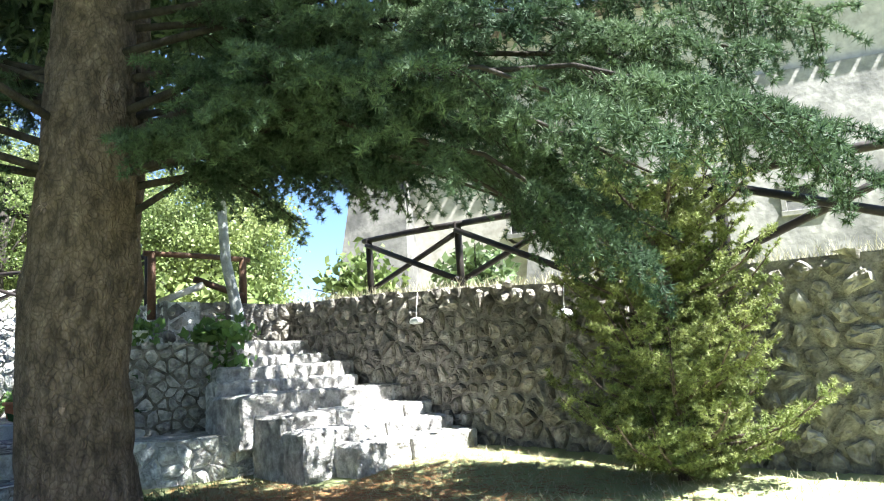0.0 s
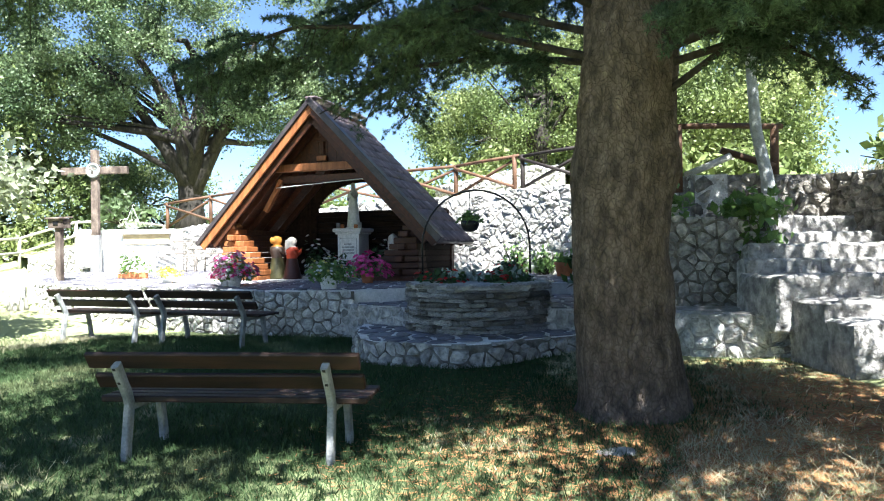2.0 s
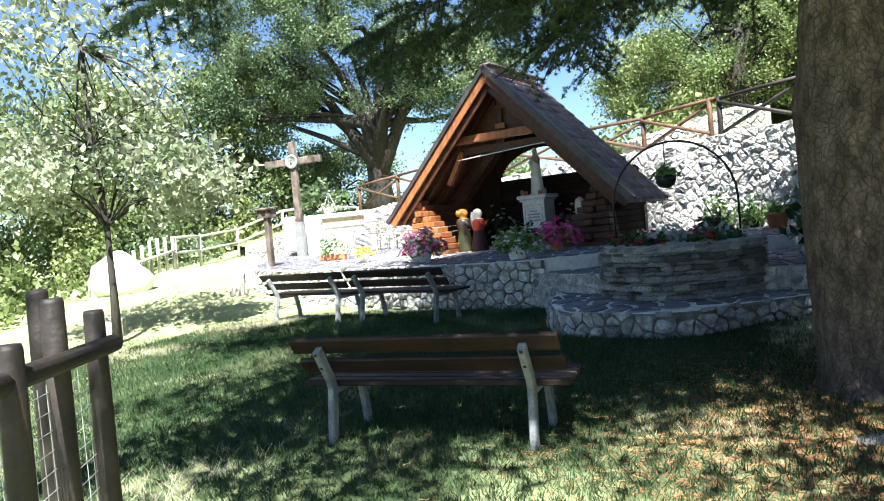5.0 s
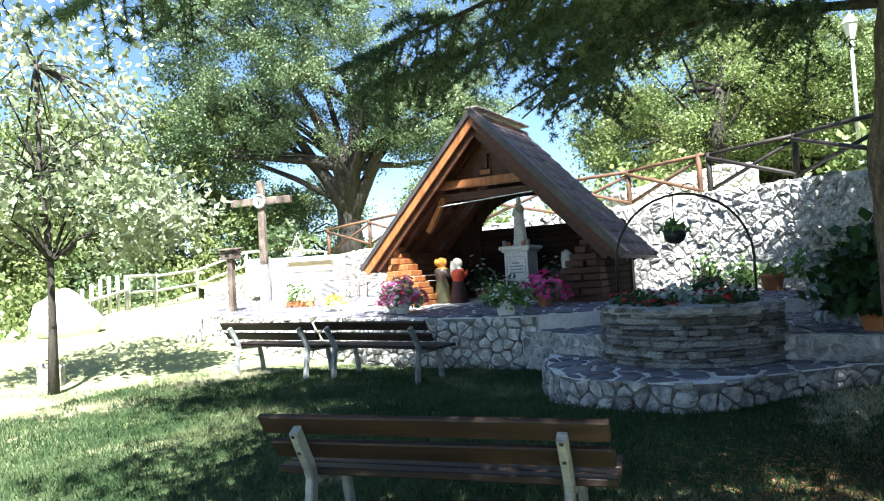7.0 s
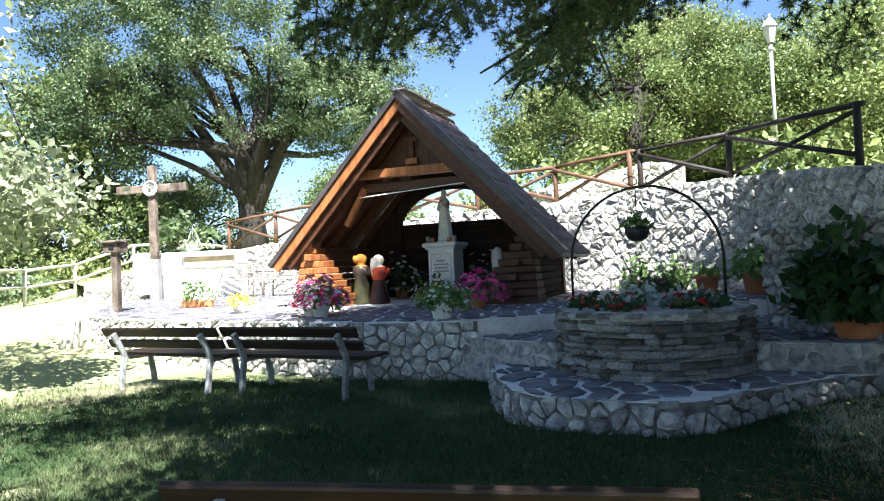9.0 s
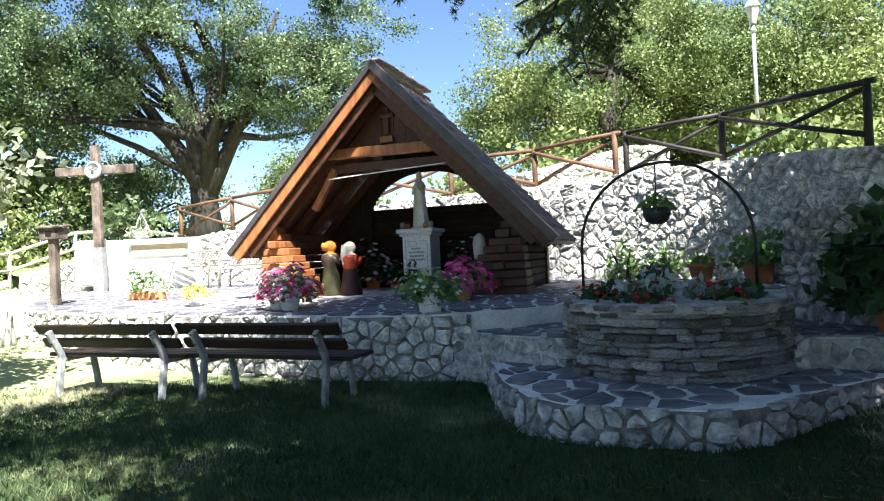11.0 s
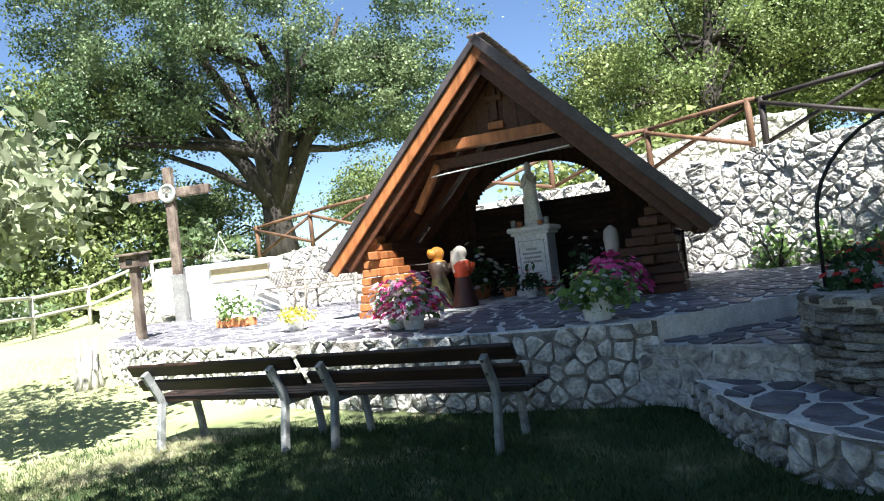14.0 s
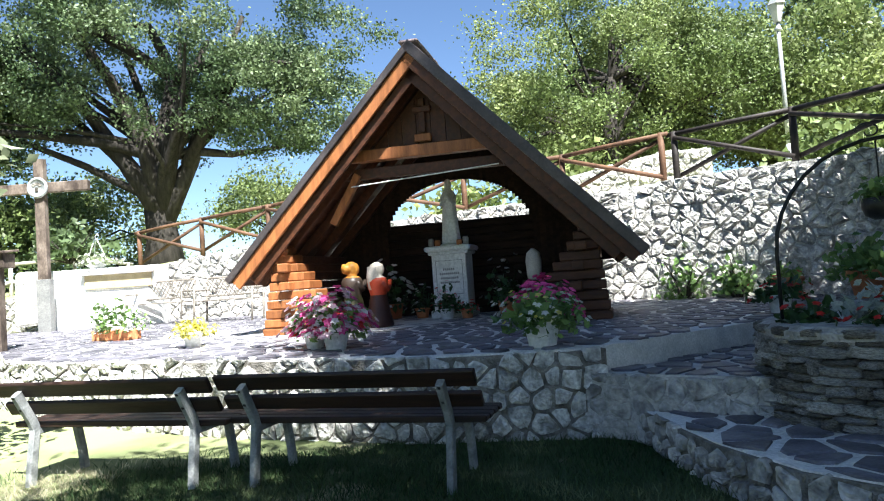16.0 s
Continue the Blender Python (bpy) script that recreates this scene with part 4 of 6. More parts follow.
POT = {"white": ([(0.09, 0), (0.10, 0.01), (0.135, 0.19), (0.15, 0.20), (0.15, 0.225), (0.135, 0.225), (0.12, 0.19)], M_white), "terra": ([(0.11, 0), (0.115, 0.01), (0.15, 0.19), (0.17, 0.195), (0.17, 0.24), (0.15, 0.24), (0.135, 0.2)], M_terra),
       "dark": ([(0.10, 0), (0.15, 0.05), (0.17, 0.14), (0.165, 0.2), (0.15, 0.2), (0.13, 0.16)], M_iron)}


def pot_plant(name, at, pot, scale, label, leaf, nleaf, r, h, flowers=(), seed=1, lift=0.2, leafsize=0.05, category="potted plant", rim_leaf=0.0):
    rng = np.random.default_rng(seed)
    ob = thing(name, pose(*at), label, category, "flower pots")
    prof, mt = POT[pot]
    lathe("pot", [(a * scale, b * scale) for a, b in prof], mt, ob, 22)
    lathe("soil", [(0.12 * scale, 0.185 * scale), (0.01, 0.19 * scale)], M_bark, ob, 14)
    pts = dome(nleaf, r, h, rng, lift * scale - 0.03, 0.25)
    if rim_leaf:
        k = rng.random(nleaf) < 0.4
        pts[k, 2] -= rim_leaf * rng.random(k.sum()) * 1.2
    cards("leaves", pts, leafsize, leaf, ob, rng)
    stems = bmesh.new()
    for q in pts[:: max(1, nleaf // 26)]:
        add_tube(stems, [(0, 0, 0.18 * scale), (q[0] * 0.5, q[1] * 0.5, 0.18 * scale + max(q[2] - 0.18 * scale, 0.02) * 0.7), tuple(q)], 0.004, 4, caps=False)
    tagged(part("stems", stems, leaf, ob), kind="stuff")
    for mt2, n, size in flowers:
        blossoms("blossoms", dome(n, r * 1.06, h * 1.08, rng, lift * scale - 0.03, 0.85), size, mt2, ob, mt2.name.replace("_", " "), rng)
    return ob


T = terrace_z
pot_plant("petunia_pot", (-1.38, -2.85, T(-2.85)), "white", 0.95, "white pot of pink and white petunias on the paving", M_green, 420, 0.36, 0.36, ((M_flpink, 150, 0.085), (M_fllilac, 90, 0.085), (M_flwhite, 60, 0.08), (M_flred, 25, 0.06)), 3, 0.2, 0.055, rim_leaf=0.05)
pot_plant("petunia_pot", (-1.6, -2.55, T(-2.55)), "white", 0.8, "pot of pale pink petunias beside the log wall", M_green, 300, 0.32, 0.34, ((M_fllilac, 110, 0.08), (M_flwhite, 80, 0.08), (M_flpink, 40, 0.08)), 4, 0.22, 0.05)
pot_plant("trailing_plant_pot", (0.38, -3.95, T(-3.95)), "white", 1.15, "white pot with trailing green leaves at the terrace edge", M_green, 520, 0.36, 0.26, ((M_flwhite, 50, 0.06), (M_flyel, 24, 0.05)), 5, 0.2, 0.06, rim_leaf=0.1)
pot_plant("petunia_pot", (0.85, -2.3, T(-2.3)), "terra", 0.8, "pot of magenta petunias in front of the shrine", M_green, 300, 0.36, 0.36, ((M_flpink, 230, 0.09),), 6, 0.2, 0.05)
pot_plant("yellow_flower_pot", (-3.1, -1.2, T(-1.2)), "white", 0.85, "white pot of yellow-green flowers on the terrace", M_flyel, 220, 0.26, 0.2, ((M_flyel, 40, 0.05),), 8, 0.2, 0.05)
pot_plant("lily_pot", (-0.62, 1.2, T(1.2)), "terra", 1.0, "terracotta pot of white lilies in the shrine", M_dgreen, 160, 0.30, 0.7, ((M_flwhite, 22, 0.12),), 9, 0.2, 0.08)
pot_plant("geranium_pot", (-0.2, 0.85, T(0.85)), "terra", 0.7, "small pot of white flowers beside the pedestal", M_dgreen, 160, 0.24, 0.4, ((M_flwhite, 22, 0.07),), 10, 0.2, 0.05)
pot_plant("geranium_pot", (0.1, 0.22, T(0.2)), "white", 0.75, "white pot of pink flowers before the pedestal", M_dgreen, 260, 0.2, 0.36, ((M_fllilac, 26, 0.06), (M_flred, 12, 0.05)), 11, 0.2, 0.05)
pot_plant("geranium_pot", (0.38, 0.15, T(0.2)), "terra", 0.6, "small pot of red geraniums before the pedestal", M_dgreen, 120, 0.17, 0.16, ((M_flred, 26, 0.05),), 12, 0.2, 0.04)
pot_plant("lily_pot", (1.0, 0.3, T(0.2)), "terra", 0.9, "pot of white lilies near the dark log wall", M_dgreen, 160, 0.3, 0.66, ((M_flwhite, 24, 0.10),), 13, 0.2, 0.07)
pot_plant("terracotta_pot", (4.72, -0.75, T(-0.75)), "terra", 1.25, "terracotta pot with green herbs by the wall", M_green, 200, 0.24, 0.26, (), 14, 0.2, 0.06)
pot_plant("hydrangea_pot", (5.15, -1.75, T(-1.75)), "terra", 1.5, "large terracotta pot with a leafy green shrub", M_green, 420, 0.48, 0.48, (), 15, 0.2, 0.09)
pot_plant("geranium_pot", (5.55, -2.5, T(-2.4)), "dark", 1.2, "dark pot of small white flowers by the wall", M_dgreen, 240, 0.27, 0.33, ((M_flwhite, 14, 0.06),), 16, 0.2, 0.06)
pot_plant("geranium_pot", (3.3, -2.75, T(-2.7)), "white", 0.9, "white pot of dark red geraniums by the paved step", M_dgreen, 240, 0.30, 0.26, ((M_flred, 26, 0.06),), 17, 0.2, 0.06)
pot_plant("laurel_pot", (4.45, -5.75, 0.64), "terra", 1.7, "big terracotta pot with a dark glossy laurel bush", M_dgreen, 1500, 0.62, 0.85, (), 18, 0.15, 0.13)
pot_plant("ivy_pot", (5.0, -5.95, 1.74), "white", 1.0, "white pot of trailing ivy on the raised bed", M_green, 300, 0.30, 0.28, (), 19, 0.2, 0.08, rim_leaf=0.3)
pot_plant("ivy_pot", (5.95, -6.3, 1.72), "white", 0.8, "trailing pale ivy hanging over the bed wall", M_green, 420, 0.42, 0.30, ((M_flwhite, 20, 0.05),), 20, 0.15, 0.10, rim_leaf=0.5)
# flower box
bx = thing("flower_box", pose(-4.75, 1.15, T(1.15), 0, 0, -25), "terracotta trough of white flowers on the terrace", "flower box", "flower pots")
box("trough", (0, 0, 0.08), (0.72, 0.24, 0.16), M_terra, bx, bevel=0.02)
q = dome(420, 0.5, 0.46, rp, 0.12); q[:, 1] *= 0.5
cards("leaves", q, 0.05, M_green, bx, rp)
q = dome(110, 0.52, 0.48, rp, 0.12, 0.8); q[:, 1] *= 0.55
blossoms("blossoms", q, 0.075, M_flwhite, bx, "white petals", rp)

# bedding in the round planter
def bedding(name, cx, cy, r, h, leaf, flower, nl, nf, label, seed, size=0.06):
    rng = np.random.default_rng(seed)
    ob = thing(name, pose(cx, cy, 0.93), label, "flowers", "planter flowers")
    cards("leaves", dome(nl, r, h, rng, 0.0, 0.2), size, leaf, ob, rng)
    if nf:
        blossoms("blossoms", dome(nf, r * 1.02, h * 1.05, rng, 0.0, 0.85), 0.075, flower, ob, flower.name.replace("_", " "), rng)


bedding("red_begonia", 2.15, -5.75, 0.30, 0.22, M_dgreen, M_flred, 260, 26, "dark-leaved red begonia in the round planter", 31)
bedding("red_begonia", 2.85, -5.9, 0.30, 0.2, M_dgreen, M_flred, 260, 30, "dark-leaved red begonia in the round planter", 32)
bedding("silver_ragwort", 2.45, -5.25, 0.36, 0.28, M_silver, M_flwhite, 420, 14, "silvery dusty miller in the round planter", 33, 0.07)
bedding("silver_ragwort", 3.0, -5.3, 0.30, 0.22, M_silver, M_flwhite, 300, 16, "silvery dusty miller in the round planter", 34, 0.07)
bedding("green_bedding_plant", 1.95, -5.2, 0.26, 0.2, M_dgreen, M_flred, 260, 8, "low green bedding plant in the round planter", 35)
bedding("green_bedding_plant", 3.15, -5.65, 0.2, 0.17, M_dgreen, M_flwhite, 200, 8, "low green bedding plant in the round planter", 36)

# iron arch with hanging pot
arch = thing("iron_arch", pose(2.56, -5.30, 0.93, 0, 0, -19), "thin black wrought-iron arch over the round planter", "arch")
pts = [(-0.76, 0, 0)] + [(-0.76 * math.cos(math.pi * k / 16), 0, 0.55 + 0.76 * math.sin(math.pi * k / 16)) for k in range(17)] + [(0.76, 0, 0)]
tube("hoop", pts, 0.014, M_iron, arch, 8)
for s in (-1, 1):
    tube("scroll", [(s * 0.10 + 0.09 * math.cos(a) * (1 - a / 9) * s, 0.0, 1.36 + 0.07 * math.sin(a) * (1 - a / 9)) for a in [k * 0.5 for k in range(13)]], 0.006, M_iron, arch, 6)
hp = thing("hanging_pot", pose(2.50, -5.28, 1.76), "dark hanging flower pot under the iron arch", "hanging pot")
lathe("pot", [(0.05, -0.09), (0.10, -0.06), (0.125, 0.0), (0.125, 0.06), (0.11, 0.06), (0.1, 0.03)], M_iron, hp, 20)
tube("hook", [(0, 0, 0.06), (0, 0, 0.40), (0.0, 0, 0.47)], 0.006, M_iron, hp, 6)
cards("leaves", dome(110, 0.16, 0.18, rp, 0.03), 0.05, M_green, hp, rp)

# ---- cross, box on a post, monument ----
M_slate = mat("grey_slate", (0.20, 0.20, 0.20), (0.28, 0.28, 0.27), 5, 0.6, 0.2, 40)
M_cross = mat("weathered_cross_wood", (0.04, 0.028, 0.022), (0.16, 0.125, 0.10), 5, 0.85, 0.4, 40, (0.22, 0.19, 0.16), stretch=(1, 1, 0.5))
cr = thing("wayside_cross", pose(-7.25, 4.75, T(4.75), 0, 0, -8), "tall dark wooden cross with a carved round medallion", "cross")
box("foot", (0, 0, 0.52), (0.26, 0.16, 1.04), M_slate, cr, label="grey stone foot")
box("upright", (0, 0.0, 2.22), (0.20, 0.14, 2.4), M_cross, cr, bevel=0.012)
box("arm", (0, -0.02, 2.84), (1.95, 0.13, 0.2), M_cross, cr, bevel=0.012)
lathe("medallion", [(0.2, 0), (0.21, 0.02), (0.19, 0.05), (0.155, 0.05), (0.15, 0.035), (0.01, 0.045)], M_concrete, cr, 28, label="carved pale round medallion").matrix_basis = pose(0, -0.09, 2.84, 90)
bm = bmesh.new()
for k in range(7):
    a = math.radians(-60 + 20 * k)
    add_box(bm, (0.03, 0.012, 0.06), pose(0.08 * math.sin(a), -0.137, 2.84 + 0.07 * math.cos(a), 0, math.degrees(a)), 0.003)
add_box(bm, (0.07, 0.012, 0.09), pose(0, -0.137, 2.80), 0.01)
part("relief", bm, M_stoneb, cr)

bp = thing("offering_box", pose(-6.1, 0.6, T(0.6), 0, 0, -12), "brown wooden box with a pitched lid on a post", "offering box")
box("post", (0, 0, 0.58), (0.13, 0.13, 1.16), M_cross, bp)
box("box", (0, 0, 1.26), (0.38, 0.24, 0.2), M_cross, bp)
box("slot", (0.0, -0.125, 1.26), (0.12, 0.02, 0.09), M_iron, bp)
box("lid", (0, -0.01, 1.385), (0.46, 0.34, 0.035), M_cross, bp, 6)

mo = thing("white_monument", pose(-6.35, 5.15, T(5) + 0.12, 0, 0, -4), "low whitewashed monument with a long framed plaque", "monument")
box("body", (0.1, 0.1, 0.48), (2.3, 0.5, 1.2), M_white, mo, bevel=0.02)
box("side_pier", (-1.35, 0.05, 0.55), (0.55, 0.5, 1.1), M_stonew, mo, bevel=0.06, jit=0.04)
box("plaque", (0.42, -0.17, 0.80), (1.32, 0.05, 0.28), mat("brass_plaque", (0.38, 0.31, 0.18), (0.48, 0.40, 0.24), 6, 0.5, 0.05), mo, label="weathered brass plaque")
box("plaque_shelf", (0.42, -0.2, 0.955), (1.44, 0.16, 0.04), M_plaster, mo)
hb = thing("hanging_basket", pose(-6.45, 5.25, T(5) + 1.2), "white wire flower basket on the monument", "flower basket")
lathe("bowl", [(0.1, 0), (0.2, 0.08), (0.24, 0.16), (0.22, 0.16)], M_white, hb, 20)
for k in range(3):
    a = k * 2.1
    tube("hanger", [(0.22 * math.cos(a), 0.22 * math.sin(a), 0.16), (0.02 * math.cos(a), 0.02 * math.sin(a), 0.62)], 0.008, M_white, hb, 6)
tube("hook", [(0, 0, 0.60), (0.0, 0, 0.68), (0.04, 0, 0.72), (0.07, 0, 0.68)], 0.01, M_white, hb, 6)
cards("leaves", dome(220, 0.42, 0.2, rp, 0.1), 0.06, M_leafp, hb, rp)
blossoms("blossoms", dome(40, 0.42, 0.22, rp, 0.1, 0.85), 0.07, M_flwhite, hb, "white petals", rp)


M_iron2 = mat("rusty_grey_iron", (0.16, 0.14, 0.12), (0.30, 0.27, 0.23), 6, 0.6, 0.2, 40, metal=0.2)
# ---- cast-iron garden benches ----
def iron_bench(m):
    ob = thing("iron_garden_bench", m, "pale cast-iron garden bench with latticed back", "bench", "iron benches by the wall")
    for s in (-1, 1):
        tube("end_frame", [(s * 0.62, 0.0, 0), (s * 0.62, 0.03, 0.4), (s * 0.62, 0.1, 0.85)], 0.022, M_iron2, ob, 8)
        tube("end_frame", [(s * 0.62, -0.42, 0), (s * 0.62, -0.38, 0.4), (s * 0.62, -0.36, 0.62), (s * 0.62, 0.04, 0.62)], 0.02, M_iron2, ob, 8)
    for k in range(5):
        box("seat_slat", (0, -0.36 + k * 0.085, 0.42), (1.24, 0.06, 0.025), M_iron2, ob)
    for z, y in ((0.50, 0.04), (0.85, 0.10)):
        box("back_rail", (0, y, z), (1.24, 0.03, 0.035), M_iron2, ob)
    bm = bmesh.new()
    for k in range(14):
        x = -0.56 + k * 0.086
        for t in (38, -38):
            add_box(bm, (0.012, 0.012, 0.40), pose(x, 0.07, 0.675, 10, t, 0), 0)
    part("lattice", bm, M_iron2, ob)
    return ob


ib = iron_bench(pose(-3.55, 4.1, T(4.1), 0, 0, -22))
copy_thing(ib, pose(-5.0, 4.75, T(4.7), 0, 0, -20))
# ---- fences ----
def rail_fence(name, posts, h, material, label, rails=(0.92,), cross=True, r=0.055, group="fences", skip=(), thing_cat="fence", rail_r=0.042):
    """posts: plan places with the foot height."""
    ob = thing(name, pose(*posts[0]), label, thing_cat, group)
    o = Vector(posts[0])
    P = [Vector(p) - o for p in posts]
    for p in P:
        tube("post", [p + Vector((0, 0, -0.2)), p + Vector((0, 0, h * 0.5)), p + Vector((0, 0, h))], [r * 1.05, r, r * 0.95], material, ob, 9, 0.08)
    for i, (a, b) in enumerate(zip(P, P[1:])):
        if i in skip:
            continue
        d = (b - a).normalized() * 0.12
        for k in rails:
            tube("rail", [a + Vector((0, 0, h * k)) - d, (a + b) / 2 + Vector((0, 0, h * k + 0.012)), b + Vector((0, 0, h * k)) + d], rail_r, material, ob, 8, 0.1)
        if cross:
            off = Vector((-d.y, d.x, 0)) * 0.35
            tube("brace", [a + Vector((0, 0, h * 0.12)) + off, b + Vector((0, 0, h * 0.88)) + off], rail_r * 0.9, material, ob, 8, 0.1)
            tube("brace", [a + Vector((0, 0, h * 0.88)) - off, b + Vector((0, 0, h * 0.12)) - off], rail_r * 0.9, material, ob, 8, 0.1)
    return ob


rail_fence("timber_fence", [(-6.2, 7.3, 2.25), (-4.6, 6.5, 2.4), (-3.0, 5.6, 2.5), (-1.2, 4.7, 2.65), (1.0, 3.55, 2.72), (2.7, 2.6, 2.75), (4.0, 1.25, 2.8)], 0.85, M_rail, "brown rustic timber fence with crossed braces above the wall", (0.95,))
# Corner bays of the fence above, in the darker rail material
rail_fence("dark_timber_fence", [(4.17, 1.12, 2.78), (5.42, -0.15, 2.82), (6.3, -2.6, 2.72)], 0.85, M_raild, "dark timber fence with crossed braces at the wall corner", (0.95,))
rail_fence("dark_timber_fence", [(7.98, -6.86, 2.36), (7.98, -8.75, 2.23), (7.98, -10.48, 2.08), (7.9, -12.2, 1.97), (7.9, -14.0, 1.87)], 0.84, M_raild, "dark stained timber fence with crossed braces above the retaining wall", (0.97,), r=0.05)
bf2 = rail_fence("broken_fence", [(5.6, -4.75, 2.42), (7.05, -4.7, 2.42)], 0.78, M_rail, "weathered brown timber fence with fallen braces", (0.98,), cross=False, r=0.06)
tube("brace", [(0.1, 0, 0.05), (0.75, -0.05, 0.32)], 0.05, M_railg, bf2, 8, 0.1, "pale weathered brace")
tube("brace", [(0.65, 0.05, 0.42), (1.4, -0.05, 0.16)], 0.05, M_rail, bf2, 8, 0.1)
FP = [(-7.4, 10.2), (-8.4, 9.2), (-9.4, 8.0), (-10.3, 6.4), (-10.7, 4.8), (-10.4, 3.1)]
rail_fence("grey_rail_fence", [(x, y, ground_z(x, y)) for x, y in FP], 0.95, M_railg, "silver-grey two-rail timber fence on the slope", (0.96, 0.5), cross=False, r=0.05)
pk = thing("picket_fence", pose(-10.4, 3.0, ground_z(-10.4, 3.0)), "grey round-picket fence going down the slope", "fence")
for k in range(8):
    x, y = -0.03 * k, -0.3 * k
    z = ground_z(-10.4 + x, 3 + y) - ground_z(-10.4, 3.0)
    tube("picket", [(x, y, z - 0.1), (x, y, z + 0.95)], 0.045, M_railg, pk, 8, 0.1)
tube("rail", [(0.06, 0, 0.55), (-0.15, -2.2, 0.18)], 0.04, M_railg, pk, 8)
gf2 = thing("gate_fence", pose(0.26, -12.62, ground_z(0.20, -12.62) + 0.11), "dark round-post fence with wire mesh beside the path", "fence")
GP = [(0, 0, 1.16), (-0.10, -0.10, 1.24), (0.10, -0.26, 1.22), (0.22, -0.52, 1.14), (0.34, -0.82, 1.2), (0.47, -1.12, 1.15), (0.58, -1.42, 1.2)]
for x, y, h in GP:
    tube("post", [(x - 0.02, y, -0.35), (x - 0.01, y, h * 0.5), (x, y, h - 0.012), (x, y, h)], [0.034, 0.032, 0.03, 0.026], M_raild, gf2, 12, 0.06)
tube("rail", [(0.02, 0.05, 1.05), (0.28, -0.72, 1.06), (0.60, -1.5, 1.05)], 0.027, M_raild, gf2, 10, 0.08)
tube("rail", [(0.02, 0.02, 0.16), (0.28, -0.72, 0.42), (0.60, -1.5, 0.62)], 0.027, M_raild, gf2, 10, 0.08)
bm = bmesh.new()
for k in range(30):
    f = k / 29
    add_tube(bm, [(-0.03 + 0.60 * f, -1.45 * f, 0.02), (-0.03 + 0.60 * f, -1.45 * f, 1.0)], 0.0012, 4, caps=False)
for k in range(20):
    add_tube(bm, [(-0.03, 0, 0.03 + k * 0.05), (0.57, -1.45, 0.03 + k * 0.05)], 0.0012, 4, caps=False)
part("wire_mesh", bm, M_galv, gf2, "thin rusty wire mesh")

# ---- street lamp, wall lamps, vent panel ----
lp = thing("street_lamp", pose(8.0, 3.8, 2.9), "grey cast-metal street lamp with a lantern head", "street lamp")
lathe("base", [(0.14, 0), (0.15, 0.1), (0.1, 0.3), (0.11, 0.5), (0.07, 0.7), (0.08, 0.8), (0.05, 0.9)], M_galv, lp, 16)
tube("pole", [(0, 0, 0.85), (0, 0, 3.5)], [0.05, 0.04], M_galv, lp, 12)
lathe("collar", [(0.05, 0), (0.08, 0.04), (0.05, 0.1)], M_galv, lp, 14, (0, 0, 3.3))
lathe("lantern", [(0.08, 3.5), (0.17, 3.85), (0.17, 3.87), (0.16, 3.87)], mat("lamp_glass", (0.5, 0.5, 0.5), (0.6, 0.6, 0.58), 5, 0.2, 0, trans=0.4), lp, 6, smooth=False)
lathe("cap", [(0.2, 3.87), (0.12, 4.0), (0.03, 4.1), (0.02, 4.18)], M_galv, lp, 6, smooth=False)
for y, z in ((-8.28, 1.86), (-10.6, 1.72)):
    o = thing("wall_spotlight", pose(7.60, y, z), "small white floodlight hanging on the stone wall", "floodlight", "floodlights on the wall")
    lathe("housing", [(0.05, -0.04), (0.085, -0.03), (0.09, 0.0), (0.07, 0.03), (0.02, 0.045)], M_white, o, 16)
    tube("cable", [(0, 0, 0.04), (0.03, 0.02, 0.15), (0.05, 0.0, 0.36)], 0.006, M_white, o, 6)
vp = thing("vent_panel", pose(7.56, -11.15, 1.61, 0, 0, -90), "ribbed grey-beige metal panel on the stone wall", "panel")
box("frame", (0, 0, 0), (0.44, 0.03, 0.36), M_plaster, vp)
for k in range(12):
    box("slat", (0, -0.02, -0.155 + k * 0.028), (0.41, 0.02, 0.014), M_plaster, vp, 20, bevel=0.002)

# ---- castle building ----
M_scarp = mat("castle_stone", (0.10, 0.097, 0.092), (0.22, 0.21, 0.195), 1.6, 0.95, 0.9, 9, (0.20, 0.19, 0.18))
M_dark = mat("dark_opening", (0.012, 0.012, 0.012), (0.02, 0.02, 0.02), 3, 0.9, 0)
CAS = Matrix.Translation((10.9, -1.4, 2.2)) @ Euler((0, 0, math.atan2(-0.87, 0.5))).to_matrix().to_4x4()
cas = thing("castle", CAS, "old castle with plastered walls and scarped stone corners", "castle")


def scarp(x0, x1, z1, d0, d1, name, material, top=None):
    vs = [(x0 - d0 * 0.5, -d0, -0.6), (x1 + d0 * 0.25, -d0, -0.6), (x1, -d1, z1), (x0, -d1, z1), (x0 - d0 * 0.5, 4, -0.6), (x1 + d0 * 0.25, 4, -0.6), (x1, 4, z1), (x0, 4, z1)]
    fs = [(0, 1, 2, 3), (5, 4, 7, 6), (4, 0, 3, 7), (1, 5, 6, 2), (3, 2, 6, 7), (4, 5, 1, 0)]
    return link_mesh(name, vs, fs, material, cas)


scarp(0.68, 2.0, 3.4, 0.85, 0.1, "corner_scarp", M_scarp)
scarp(0.68, 2.0, 3.52, 0.12, 0.12, "string_course", M_scarp)
link_mesh("corner_wall", [(0.68, -0.05, 3.5), (2.0, -0.05, 3.5), (2.0, -0.05, 5.6), (0.74, -0.05, 5.6), (0.68, 4, 3.5), (2.0, 4, 3.5), (2.0, 4, 5.6), (0.74, 4, 5.6)], [(0, 1, 2, 3), (4, 0, 3, 7), (1, 5, 6, 2), (3, 2, 6, 7), (5, 4, 7, 6)], M_plaster, cas)
